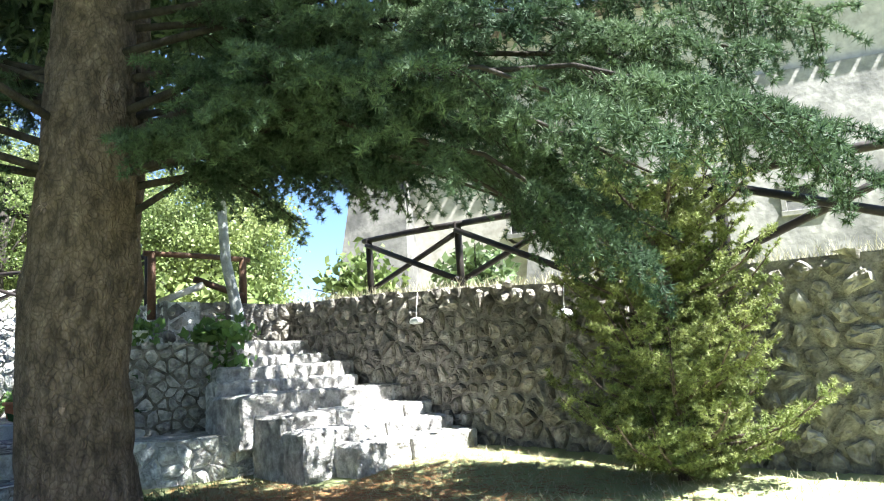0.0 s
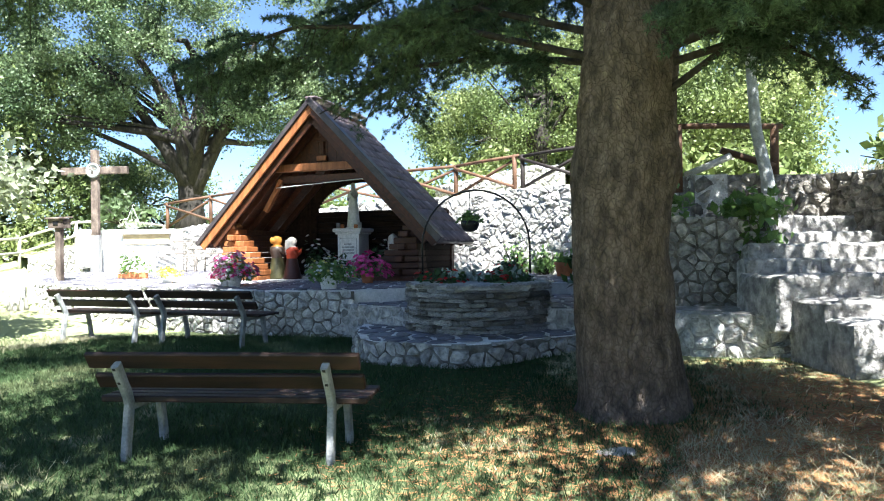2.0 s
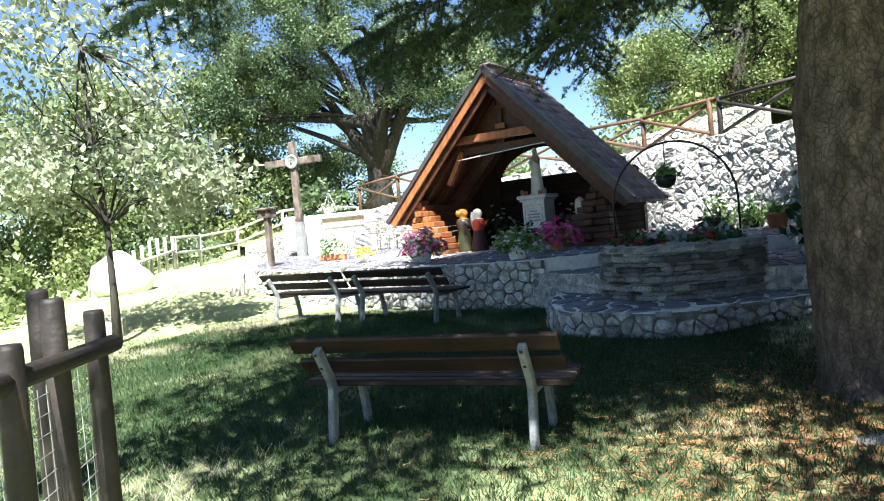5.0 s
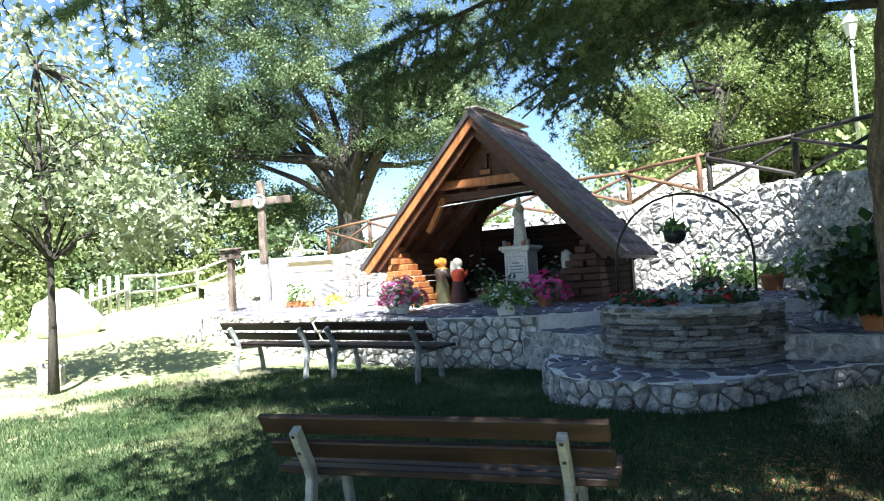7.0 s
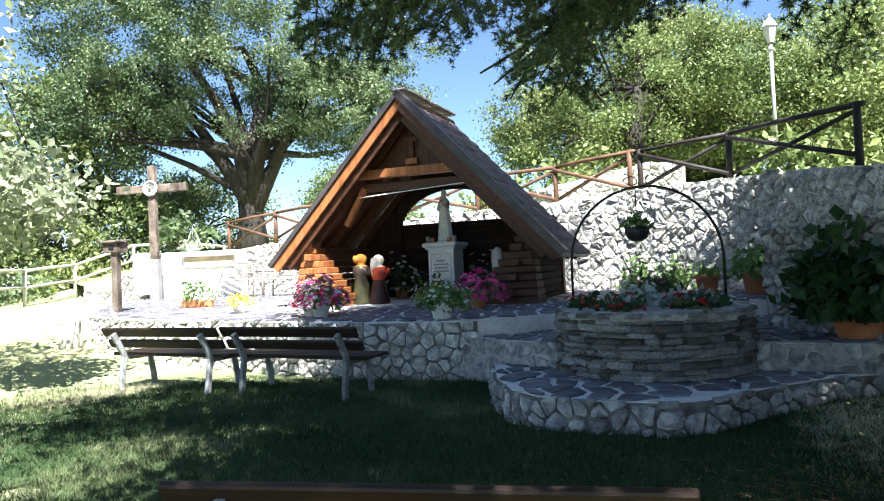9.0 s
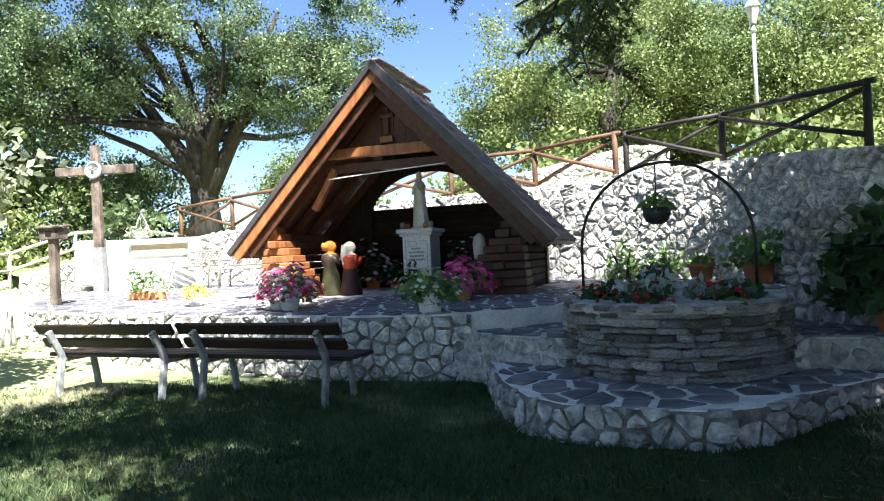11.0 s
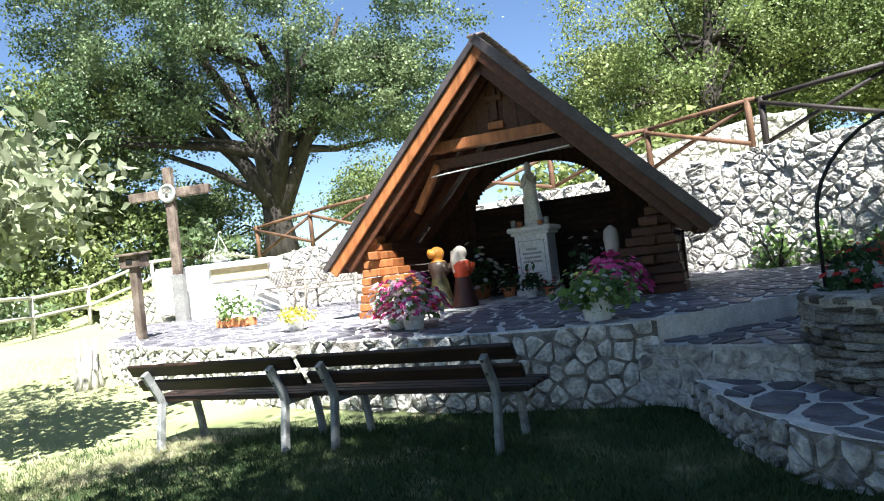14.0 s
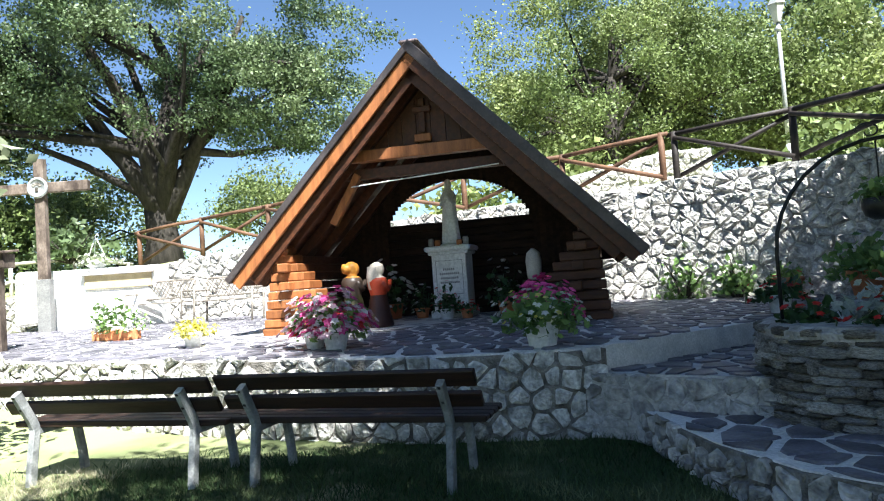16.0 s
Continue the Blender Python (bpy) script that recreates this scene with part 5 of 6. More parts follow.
box("wall", (3.9, 2.25, 2.75), (3.9, 4.0, 7.3), M_plaster, cas, bevel=0.02)
scarp(4.9, 7.0, 2.6, 0.75, 0.1, "corner_scarp", M_scarp)
box("wall", (9.6, 2.1, 2.7), (7.6, 4.0, 7.4), M_plaster, cas, bevel=0.02)
scarp(6.9, 14.5, 4.4, 0.5, 0.02, "base_scarp", M_scarp)
for x, z, w, h in ((4.6, 1.9, 0.35, 0.35), (10.0, 1.75, 0.55, 0.46)):
    wv = thing("castle_window", CAS @ pose(x, 0.0, z), "small dark window opening with a stone frame", "window")
    wv.parent = cas; wv.matrix_basis = pose(x, 0.0, z); wv.name = "window"
    for k in ("label", "category"):
        del wv[k]
    box("opening", (0, 0.02, 0), (w, 0.6, h), M_dark, wv, bevel=0.005)
    for s in (-1, 1):
        box("jamb", (s * (w / 2 + 0.05), 0.0, 0), (0.1, 0.64, h + 0.2), M_scarp, wv)
    box("lintel", (0, 0.0, h / 2 + 0.06), (w + 0.2, 0.66, 0.12), M_scarp, wv)
    box("sill", (0, -0.02, -h / 2 - 0.05), (w + 0.24, 0.7, 0.1), M_scarp, wv)
tube("downpipe", [(2.0, -0.12, 0.2), (2.0, -0.12, 5.6)], 0.055, M_iron, cas, 10)
for k in range(40):
    box("eaves_tile", (k * 0.36 + 0.7, -0.18, 5.7 if k < 6 else 6.5), (0.28, 0.6, 0.05), M_tile, cas, 14, bevel=0.02)
bm = bmesh.new()
add_box(bm, (1.7, 4.6, 0.12), pose(1.4, 1.9, 5.85, 5), 0.02); add_box(bm, (12.2, 4.6, 0.12), pose(8.0, 1.9, 6.65, 5), 0.02)
part("roof", bm, M_tile, cas)

# ---- trees ----
def crown_points(rng, centre, radii, clumps, per, spread, gap=0.35):
    d = rng.normal(size=(clumps, 3)); d /= np.linalg.norm(d, axis=1)[:, None]
    c = d * rng.uniform(gap, 1.0, (clumps, 1)) ** 0.6 * radii + centre
    p = (c[:, None, :] + rng.normal(size=(clumps, per, 3)) * spread * [1, 1, 0.6]).reshape(-1, 3)
    return c, p


def leaf_tree(name, m, label, trunk, r0, crowns, material, bark, leaf=0.13, seed=1, clumps=160, per=120, spread=0.34, limbs=16):
    """trunk: points of the stem; crowns: (centre, radii) of the leaf masses; limbs run from the stem to clumps."""
    rng = np.random.default_rng(seed)
    ob = thing(name, m, label, "tree", "trees")
    n = len(trunk)
    tube("trunk", trunk, [r0 * (1.35 if k == 0 else 1 - 0.6 * k / (n - 1)) for k in range(n)], bark, ob, 14, 0.18)
    pts = []
    for centre, radii in crowns:
        share = max(8, int(clumps * radii[0] / sum(c[1][0] for c in crowns)))
        c, p = crown_points(rng, np.array(centre), np.array(radii), share, per, spread)
        pts.append(p)
        for q in c[:: max(1, share // limbs)]:
            k = int(rng.integers(n // 2, n))
            a = Vector(trunk[k]); b = Vector(q)
            mid = a.lerp(b, 0.5) + Vector(rng.normal(size=3) * 0.25) + Vector((0, 0, 0.25))
            rr1 = r0 * rng.uniform(0.18, 0.4)
            br = bmesh.new()
            add_tube(br, [a, a.lerp(mid, 0.5) + Vector((0, 0, 0.12)), mid, mid.lerp(b, 0.6), b], [rr1, rr1 * 0.8, rr1 * 0.55, rr1 * 0.3, rr1 * 0.08], 7, caps=False)
            part("branch", br, bark, ob, smooth=True)
    cards("crown", np.concatenate(pts), leaf, material, ob, rng)
    return ob


leaf_tree("oak_tree", pose(-6.6, 10.6, 2.3), "large spreading oak with a forked dark trunk above the wall", [(0, 0, -0.4), (0.05, 0, 0.9), (-0.05, 0.1, 1.9), (0.1, 0.1, 3.2), (0.5, 0.3, 5.5)], 0.52,
          [((0.3, 0, 7.8), (6.7, 4.6, 4.6)), ((-3.0, -0.5, 8.6), (4.6, 3.4, 3.0)), ((-4.2, -1.0, 4.6), (2.6, 2.6, 1.8)), ((3.6, -0.6, 4.6), (2.6, 2.2, 1.6))], M_leafd, M_bark2, 0.062, 2, 560, 320, 0.27, 5)
for pts in ([(0.05, 0, 1.5), (-0.9, -0.2, 3.2), (-2.0, -0.4, 5.0), (-3.4, -0.6, 6.6)], [(0.1, 0, 1.3), (0.9, 0.1, 3.0), (1.5, 0.2, 5.0), (2.6, 0.0, 7.2)], [(0.8, 0, 2.9), (1.9, -0.4, 4.6), (3.2, -0.7, 6.3)], [(-0.6, 0, 2.8), (-1.7, -0.8, 4.6), (-3.4, -1.2, 6.4)], [(0.0, 0.1, 1.6), (-0.3, -0.2, 3.6), (-1.0, -0.4, 5.2), (-1.9, -0.6, 6.6)], [(0.1, 0, 1.7), (0.5, -0.3, 3.6), (1.0, -0.5, 5.0), (1.7, -0.6, 6.3)]):
    tube("limb", pts, [0.3, 0.22, 0.14, 0.06][:len(pts)] if len(pts) == 4 else [0.2, 0.13, 0.05], M_bark2, bpy.data.objects["oak_tree"], 10, 0.15)
leaf_tree("lime_tree", pose(5.8, 8.2, 3.1), "broad bright green tree behind the fence", [(0, 0, -0.4), (0, 0, 1.5), (0.2, 0, 3.5)], 0.3, [((-0.2, 0, 3.6), (3.6, 3.0, 2.6)), ((3.4, 0.3, 3.2), (2.6, 2.4, 2.2)), ((-2.4, 0.4, 2.2), (2.0, 2.0, 1.5))], M_leaf, M_bark2, 0.056, 4, 230, 480, 0.31, 10)
pro = leaf_tree("woodland_tree", pose(12.0, 8.0, 2.0), "leafy green woodland tree", [(0, 0, -0.4), (0, 0, 1.5), (0.2, 0, 3.5)], 0.25, [((0, 0, 4.0), (2.8, 2.8, 2.6)), ((0.8, 0.5, 2.0), (2.4, 2.4, 1.6))], M_leaf, M_bark2, 0.09, 5, 150, 260, 0.40, 8)
pro2 = leaf_tree("woodland_tree", pose(-12.5, 10.5, 1.6), "leafy green woodland tree on the slope", [(0, 0, -0.4), (0, 0, 2.0), (0.2, 0, 4.5)], 0.25, [((0, 0, 4.6), (3.0, 3.0, 3.0)), ((0.2, 0, 1.8), (2.8, 2.6, 1.6))], M_leaf, M_bark2, 0.09, 6, 150, 260, 0.40, 8)
for x, y, z, rz in ((13.5, 10.5, 3.3, 40), (8.5, 12.5, 3.6, 100), (9.5, 15.5, 2.6, 10)):
    copy_thing(pro, pose(x, y, z, 0, 0, rz))
for x, y, z, rz in ((-15.5, 6.5, 0.6, 50), (-16.5, 0.5, -0.4, 140), (-11, 18, -1.0, 220), (-4.5, 21, -0.6, 120), (-20, 12, 1.0, 10), (-14.5, -5.5, -1.6, 80), (-19, -4, -1.5, 190), (-23, 3, 0, 99), (-13.0, -12.0, -2.0, 60), (-9, -22, -1.5, 15), (3, -26, -1, 90), (13, -24, -1, 200), (-18, -18, -2, 250)):
    copy_thing(pro2, pose(x, y, z, 0, 0, rz))


def shrub(at, r, h, material, seed, label, n=1600, leaf=0.12):
    rng = np.random.default_rng(seed)
    ob = thing("shrub", pose(*at), label, "shrub", "shrubs")
    cards("foliage", dome(n, r, h, rng, 0.0, 0.4), leaf, material, ob, rng)
    st = bmesh.new()
    for q in dome(10, r, h, rng, 0.0, 0.6):
        add_tube(st, [(0, 0, -0.1), tuple(q * 0.5), tuple(q)], [0.03, 0.02, 0.008], 5, caps=False)
    tagged(part("stems", st, M_bark2, ob), kind="stuff")


for k, (x, y, r, h, mt) in enumerate(((-9.6, 11.0, 1.6, 1.6, M_leafd), (-11.6, 8.6, 1.7, 1.6, M_leaf), (-12.6, 5.6, 1.6, 1.7, M_leafd), (-12.6, 2.6, 1.5, 1.4, M_leaf), (-12.2, -1.0, 1.5, 1.5, M_leaf), (-11.6, -3.2, 1.3, 1.2, M_leaf), (-8.2, 8.4, 1.0, 0.9, M_leafd), (-1.5, 9.5, 1.2, 0.7, M_leaf), (1.6, 7.5, 1.4, 1.5, M_leaf), (3.6, 5.2, 1.4, 1.6, M_leaf), (7.6, 1.6, 1.3, 1.3, M_leaf), (8.6, -0.8, 1.1, 0.9, M_leaf), (9.6, -4.4, 0.8, 1.0, M_leaf), (10.4, -6.6, 0.7, 0.7, M_leafd))):
    up = y > 4.9 - 0.45 * (x + 2) and x > -9 or x > 7
    shrub((x, y, (2.7 if up else ground_z(x, y)) - 0.1), r, h, mt, 50 + k, "green leafy shrub beside the fence" if k % 2 else "dense bright shrub at the edge of the slope", 1500 if r > 1 else 700)
# climbing plants on the pale wall
for k, (x, y, z, r) in enumerate(((3.95, 0.75, 0.9, 0.5), (4.5, 0.15, 0.95, 0.35))):
    shrub((x, y, z), r, r * 1.4, M_green, 80 + k, "small climber growing up the pale wall", 260, 0.07)

# young pale tree on the lawn
leaf_tree("sapling", pose(-6.0, -4.95, 0.02), "young slender tree with pale silvery leaves on the lawn", [(0, 0, -0.2), (0.02, 0, 0.9), (0.0, 0.03, 1.9), (-0.1, 0.0, 3.2), (-0.15, 0.05, 4.8)], 0.065, [((-0.2, 0, 4.2), (1.7, 1.7, 1.9)), ((0.9, 0.5, 2.6), (1.1, 0.9, 0.6)), ((-1.1, -0.2, 2.8), (1.0, 0.9, 0.7))], M_leafp, M_bark2, 0.085, 9, 170, 42, 0.24, 14)
leaf_tree("birch_sapling", pose(6.75, -5.2, 1.85), "young tree with a pale bare leaning trunk above the steps", [(0, 0, -0.1), (-0.05, 0.02, 0.5), (-0.2, 0.03, 1.2), (-0.26, 0.05, 2.2), (-0.22, 0.1, 3.6), (-0.2, 0.1, 5.0)], 0.10, [((-0.2, 0.2, 5.0), (1.4, 1.4, 1.2))], M_leaf, M_concrete, 0.12, 12, 50, 60, 0.3, 8)

# ---- cedar ----
def needle_tufts(rng, pts, axes, per, length, width):
    """Clusters of needles: each a thin triangle leaving its twig point."""
    n = len(pts)
    d = rng.normal(size=(n, per, 3)); d /= np.linalg.norm(d, axis=2)[..., None]
    d = d + axes[:, None, :] * 0.55; d /= np.linalg.norm(d, axis=2)[..., None]
    s = np.cross(d, rng.normal(size=(n, per, 3))); s /= np.linalg.norm(s, axis=2)[..., None]
    l = length * rng.uniform(0.7, 1.2, (n, per, 1))
    p = pts[:, None, :] + 0 * d
    v = np.stack([p + s * width, p - s * width, p + d * l], 2).reshape(-1, 3)
    return v


def needle_branch(rng, line, r, ob, bm, verts, droop=0.35, reach=0.9, step=0.11, tuft=0.04, per=18, length=0.052, width=0.0042, clump=-2.0):
    """A limb with side twigs and their own twiglets, each set with needle tufts."""
    L = [Vector(p) for p in line]
    cum = [0.0]
    for a, b in zip(L, L[1:]):
        cum.append(cum[-1] + (b - a).length)
    add_tube(bm, L, [r * (1 - 0.8 * c / cum[-1]) for c in cum], 8, caps=False)

    def at(s):
        for i in range(len(L) - 1):
            if s <= cum[i + 1] or i == len(L) - 2:
                k = (s - cum[i]) / (cum[i + 1] - cum[i])
                return L[i].lerp(L[i + 1], k), (L[i + 1] - L[i]).normalized()
    P, A = [], []
    s = cum[-1] * 0.12
    while s < cum[-1]:
        p, d = at(s)
        if noise.noise((p + Vector(line[-1]) * 3) * 1.6) < clump:
            s += step
            continue
        side = d.cross(Vector((0, 0, 1))).normalized() * (1 if rng.random() < 0.5 else -1)
        w = (side + d * rng.uniform(0.2, 0.9) + Vector((0, 0, rng.uniform(-0.35, 0.25)))).normalized()
        ln = reach * rng.uniform(0.45, 1.1) * (1.05 - 0.55 * s / cum[-1])
        q0 = np.array(p); prev = q0
        m = max(3, int(ln / tuft))
        ks = np.arange(1, m + 1) / m
        twig = q0 + np.outer(ks * ln, np.array(w)) + np.outer(ks ** 2 * ln * -droop, [0, 0, 1])
        add_tube(bm, [p, Vector(twig[m // 2]), Vector(twig[-1])], [r * 0.16, r * 0.1, r * 0.03], 4, caps=False)
        P.append(twig); A.append(np.repeat(np.array([w]), m, 0))
        for j in range(1, m, 2):
            sd = np.cross(np.array(w), [0, 0, 1]) * (1 if (j // 2) % 2 else -1) + np.array(w) * 0.7 + rng.normal(size=3) * 0.25
            sd /= np.linalg.norm(sd)
            l2 = ln * 0.38 * (1.1 - ks[j]) * rng.uniform(0.6, 1.3)
            m2 = max(2, int(l2 / tuft))
            k2 = np.arange(1, m2 + 1) / m2
            P.append(twig[j] + np.outer(k2 * l2, sd) + np.outer(k2 ** 2 * l2 * -droop, [0, 0, 1])); A.append(np.repeat(sd[None], m2, 0))
        s += step * rng.uniform(0.6, 1.4)
    P, A = np.concatenate(P), np.concatenate(A)
    verts.append(needle_tufts(rng, P, A, per, length, width))


CX, CY = 3.47, -9.32
rc = np.random.default_rng(21)
cedar = thing("cedar_tree", pose(CX, CY, 0.0), "old cedar with thick fissured trunk and drooping needle branches", "tree")
bm = bmesh.new()
TR = [(0.05, 0, -0.15), (0.05, 0, 0.05), (0.03, 0, 0.3), (-0.03, 0.0, 0.8), (-0.06, 0.0, 1.3), (-0.05, 0, 1.7), (-0.02, 0, 2.0), (0.0, 0, 2.3), (0.03, 0.02, 3.0), (0.06, 0.05, 4.5), (0.03, 0.1, 8), (0, 0.1, 18)]
TRr = [0.49, 0.45, 0.415, 0.385, 0.37, 0.385, 0.405, 0.385, 0.35, 0.28, 0.2, 0.04]
ringn = 48
prev = None
fine = []
for (a, ra), (b_, rb) in zip(zip(TR, TRr), zip(TR[1:], TRr[1:])):
    steps = max(1, int((b_[2] - a[2]) / 0.09))
    for k in range(steps):
        f = k / steps
        fine.append((Vector(a).lerp(Vector(b_), f), ra + (rb - ra) * f))
for p, r in fine:
    ring = []
    for k in range(ringn):
        a = 2 * math.pi * k / ringn
        plate = noise.noise(Vector((math.cos(a) * 5, math.sin(a) * 5, p.z * 2.2))) * 0.035 + noise.noise(Vector((math.cos(a) * 13, math.sin(a) * 13, p.z * 5))) * 0.022
        root = 0.16 * max(0, 0.22 - p.z) * (1 + math.sin(a * 5 + 1)) if p.z < 0.22 else 0
        ring.append(bm.verts.new(p + Vector((math.cos(a), math.sin(a), 0)) * (r + plate + root)))
    if prev:
        for k in range(ringn):
            bm.faces.new((prev[k], prev[(k + 1) % ringn], ring[(k + 1) % ringn], ring[k]))
    prev = ring
part("trunk", bm, M_bark, cedar, "reddish grey fissured bark", True)
tube("second_stem", [(0.18, 0.12, 2.2), (0.30, 0.2, 2.9), (0.42, 0.3, 4.2), (0.5, 0.4, 7)], [0.22, 0.2, 0.17, 0.06], M_bark, cedar, 16, 0.15)
BOUGHS = [
    ([(0.25, 0.1, 3.6), (1.6, 0.1, 4.0), (2.8, 0.0, 3.9), (3.8, -0.2, 3.5)], 0.8), ([(0.25, 0, 4.2), (1.7, -0.4, 4.6), (3.0, -0.8, 4.5), (4.2, -1.0, 4.0)], 0.85),
    ([(0.2, -0.2, 3.9), (1.6, -1.9, 4.2), (2.7, -3.2, 4.0), (3.5, -4.2, 3.4)], 0.9), ([(0.2, -0.2, 4.2), (1.9, -1.7, 4.5), (3.0, -2.9, 4.2), (3.9, -3.8, 3.6)], 0.9), ([(0.2, -0.1, 3.7), (1.9, -1.4, 4.0), (3.2, -2.5, 3.7), (4.2, -3.3, 3.0)], 0.9),
    ([(0.2, -0.2, 3.2), (1.2, -1.9, 3.6), (1.9, -3.2, 3.4), (2.4, -4.2, 2.9)], 0.85), ([(0.2, -0.2, 3.2), (1.4, -2.0, 3.5), (2.2, -3.3, 3.2), (2.9, -4.3, 2.5)], 0.85), ([(0.2, -0.2, 3.4), (1.2, -1.7, 3.8), (1.8, -2.8, 3.6), (2.3, -3.7, 3.1)], 0.85), ([(0.2, -0.2, 3.2), (1.6, -2.2, 3.4), (2.6, -3.6, 2.9), (3.3, -4.4, 2.2)], 0.85),
    ([(0.2, -0.2, 2.9), (1.0, -1.4, 3.0), (1.8, -2.3, 2.6), (2.4, -3.0, 1.95)], 0.85), ([(0.2, -0.2, 2.9), (0.9, -1.8, 3.0), (1.4, -2.9, 2.5), (1.9, -3.6, 1.8)], 0.85), ([(0.2, -0.1, 3.0), (1.4, -1.5, 3.1), (2.3, -2.6, 2.6), (2.9, -3.3, 2.0)], 0.85), ([(0.2, -0.1, 3.2), (1.5, -0.7, 3.4), (2.5, -1.3, 3.1), (3.2, -1.9, 2.7)], 0.85),
    ([(0, 0, 3.5), (-0.8, 1.2, 3.9), (-1.5, 2.4, 3.7), (-1.8, 3.2, 3.05)], 0.65), ([(0, 0, 3.7), (-1.0, 1.2, 4.2), (-1.8, 2.3, 3.7), (-2.3, 2.9, 2.95)], 0.9),
    ([(-0.2, 0, 2.9), (-1.4, 0.1, 3.2), (-2.6, 0.1, 3.2), (-3.6, 0.2, 2.9)], 0.9), ([(-0.2, 0.1, 2.9), (-1.0, 0.6, 3.1), (-1.8, 1.0, 3.1), (-2.6, 1.3, 2.75)], 0.9),
    ([(0.2, -0.2, 2.9), (0.9, -1.4, 3.1), (1.6, -2.4, 2.9), (2.2, -3.3, 2.4)], 0.85), ([(0.2, -0.2, 3.1), (0.7, -2.0, 3.2), (1.0, -3.3, 2.8), (1.2, -4.2, 2.2)], 0.85), ([(0.2, -0.1, 2.8), (1.2, -0.8, 3.0), (2.0, -1.7, 2.8), (2.7, -2.4, 2.35)], 0.85), ([(0.2, -0.2, 3.0), (0.9, -2.2, 3.1), (1.4, -3.6, 2.8), (1.7, -4.6, 2.25)], 0.85), ([(0.15, -0.1, 2.5), (0.6, -0.5, 2.85), (0.9, -0.8, 2.75), (1.15, -1.05, 2.5)], 0.7),

    ([(0, 0, 3.4), (-0.8, 1.0, 3.9), (-1.5, 2.3, 3.8), (-2.0, 3.2, 3.2)], 0.9), ([(-0.1, 0, 3.6), (-1.2, 1.3, 4.3), (-2.2, 2.2, 4.1), (-3.0, 3.0, 3.6)], 0.9),
    ([(-0.2, 0, 3.1), (-1.2, 0.5, 3.5), (-2.4, 0.7, 3.2), (-3.6, 0.8, 2.9)], 0.85),
    ([(-0.2, 0, 3.3), (-1.6, -0.9, 3.6), (-3.2, -1.2, 3.3), (-4.4, -1.3, 2.9)], 0.9),
    ([(0.2, -0.2, 3.0), (0.9, -1.8, 3.1), (1.4, -3.0, 2.8), (1.7, -3.8, 2.2)], 0.8),
    ([(0.2, -0.2, 3.1), (1.3, -1.2, 3.4), (2.2, -2.2, 3.2), (2.9, -3.0, 2.7)], 0.9), ([(0.25, 0.1, 3.2), (1.0, 0.4, 3.5), (1.7, 0.6, 3.5), (2.3, 0.8, 3.35)], 0.6),
    ([(0.2, 0, 3.4), (1.4, -0.3, 3.8), (2.4, -0.7, 3.7), (3.2, -1.1, 3.4)], 0.8),
    ([(-0.1, 0.1, 3.8), (-1.0, 0.9, 3.7), (-1.7, 1.4, 3.3), (-2.5, 1.6, 2.75)], 0.8)]
nv = []
for line, reach in BOUGHS:
    br = bmesh.new()
    needle_branch(rc, line, 0.034, cedar, br, nv, 0.35, reach, 0.042, per=20, clump=-0.2 if line[-1][1] < -1.5 else 0.04)
    part("bough", br, M_bark2, cedar, smooth=True)
nv = np.concatenate(nv)
np_mesh("needles", nv, np.arange(len(nv)).reshape(-1, 3), M_needle, cedar)
# higher tiers, mostly unseen, laid out for the shade they cast
rc = np.random.default_rng(12)
hi, hb2 = [], bmesh.new()
for k in range(200):
    z = rc.uniform(4.9, 9.8) if k < 71 else rc.uniform(8.0, 17.5)
    a = rc.uniform(0, 2 * math.pi)
    if k >= 71:
        pass
    # Unseen branches at set angles, added to shade the bench, lawn and steps
    elif k >= 68:
        z, a = 5.6 + 0.6 * (k - 68), math.radians(248 + 8 * (k - 68))
    elif k >= 66:
        z, a = 5.4 + 0.7 * (k - 66), math.radians(350 - 14 * (k - 66))
    elif k >= 56:
        z, a = 5.3 + 0.3 * (k - 56), math.radians(226 + 8 * ((k - 56) % 5))
    ln = (6.8 - (z - 4.4) * 0.7 if k < 71 else 4.4 - (z - 8) * 0.30) * rc.uniform(0.7, 1.05)
    if k >= 71:
        ln *= 0.75 if abs(math.cos(a)) > 0.5 else 1.1
    elif math.cos(a) < -0.3 or math.sin(a) > 0.3:
        ln *= 1.2
    elif math.cos(a) > 0.3:
        ln *= 0.88
    else:
        ln *= 1.1
    e = np.array((math.cos(a) * ln, math.sin(a) * ln * 0.9, z + 0.1 - ln * 0.04))
    add_tube(hb2, [(0, 0.05, z), tuple(e * [0.5, 0.5, 0] + [0, 0, z + 0.35]), tuple(e)], [0.09, 0.06, 0.015], 6, caps=False)
    for j in range(int(ln * (14 if k < 71 else 17))):
        f = rc.uniform(0.25, 1.0)
        c = e * [f, f, 0] + [0, 0, z + 0.35 * math.sin(f * 3.1)]
        c = c + rc.normal(size=3) * [0.5, 0.5, 0.1]
        hi.append(c + rc.normal(size=(26, 3)) * [0.22, 0.22, 0.05])
part("upper_branches", hb2, M_bark2, cedar, smooth=True)
cards("upper_needles", np.concatenate(hi), 0.06, M_needle, cedar, rc, long=3.6)

# juniper against the retaining wall
jun = thing("juniper", pose(6.95, -12.1, 0.30), "shaggy yellow-green juniper in front of the retaining wall", "conifer")
jv = []
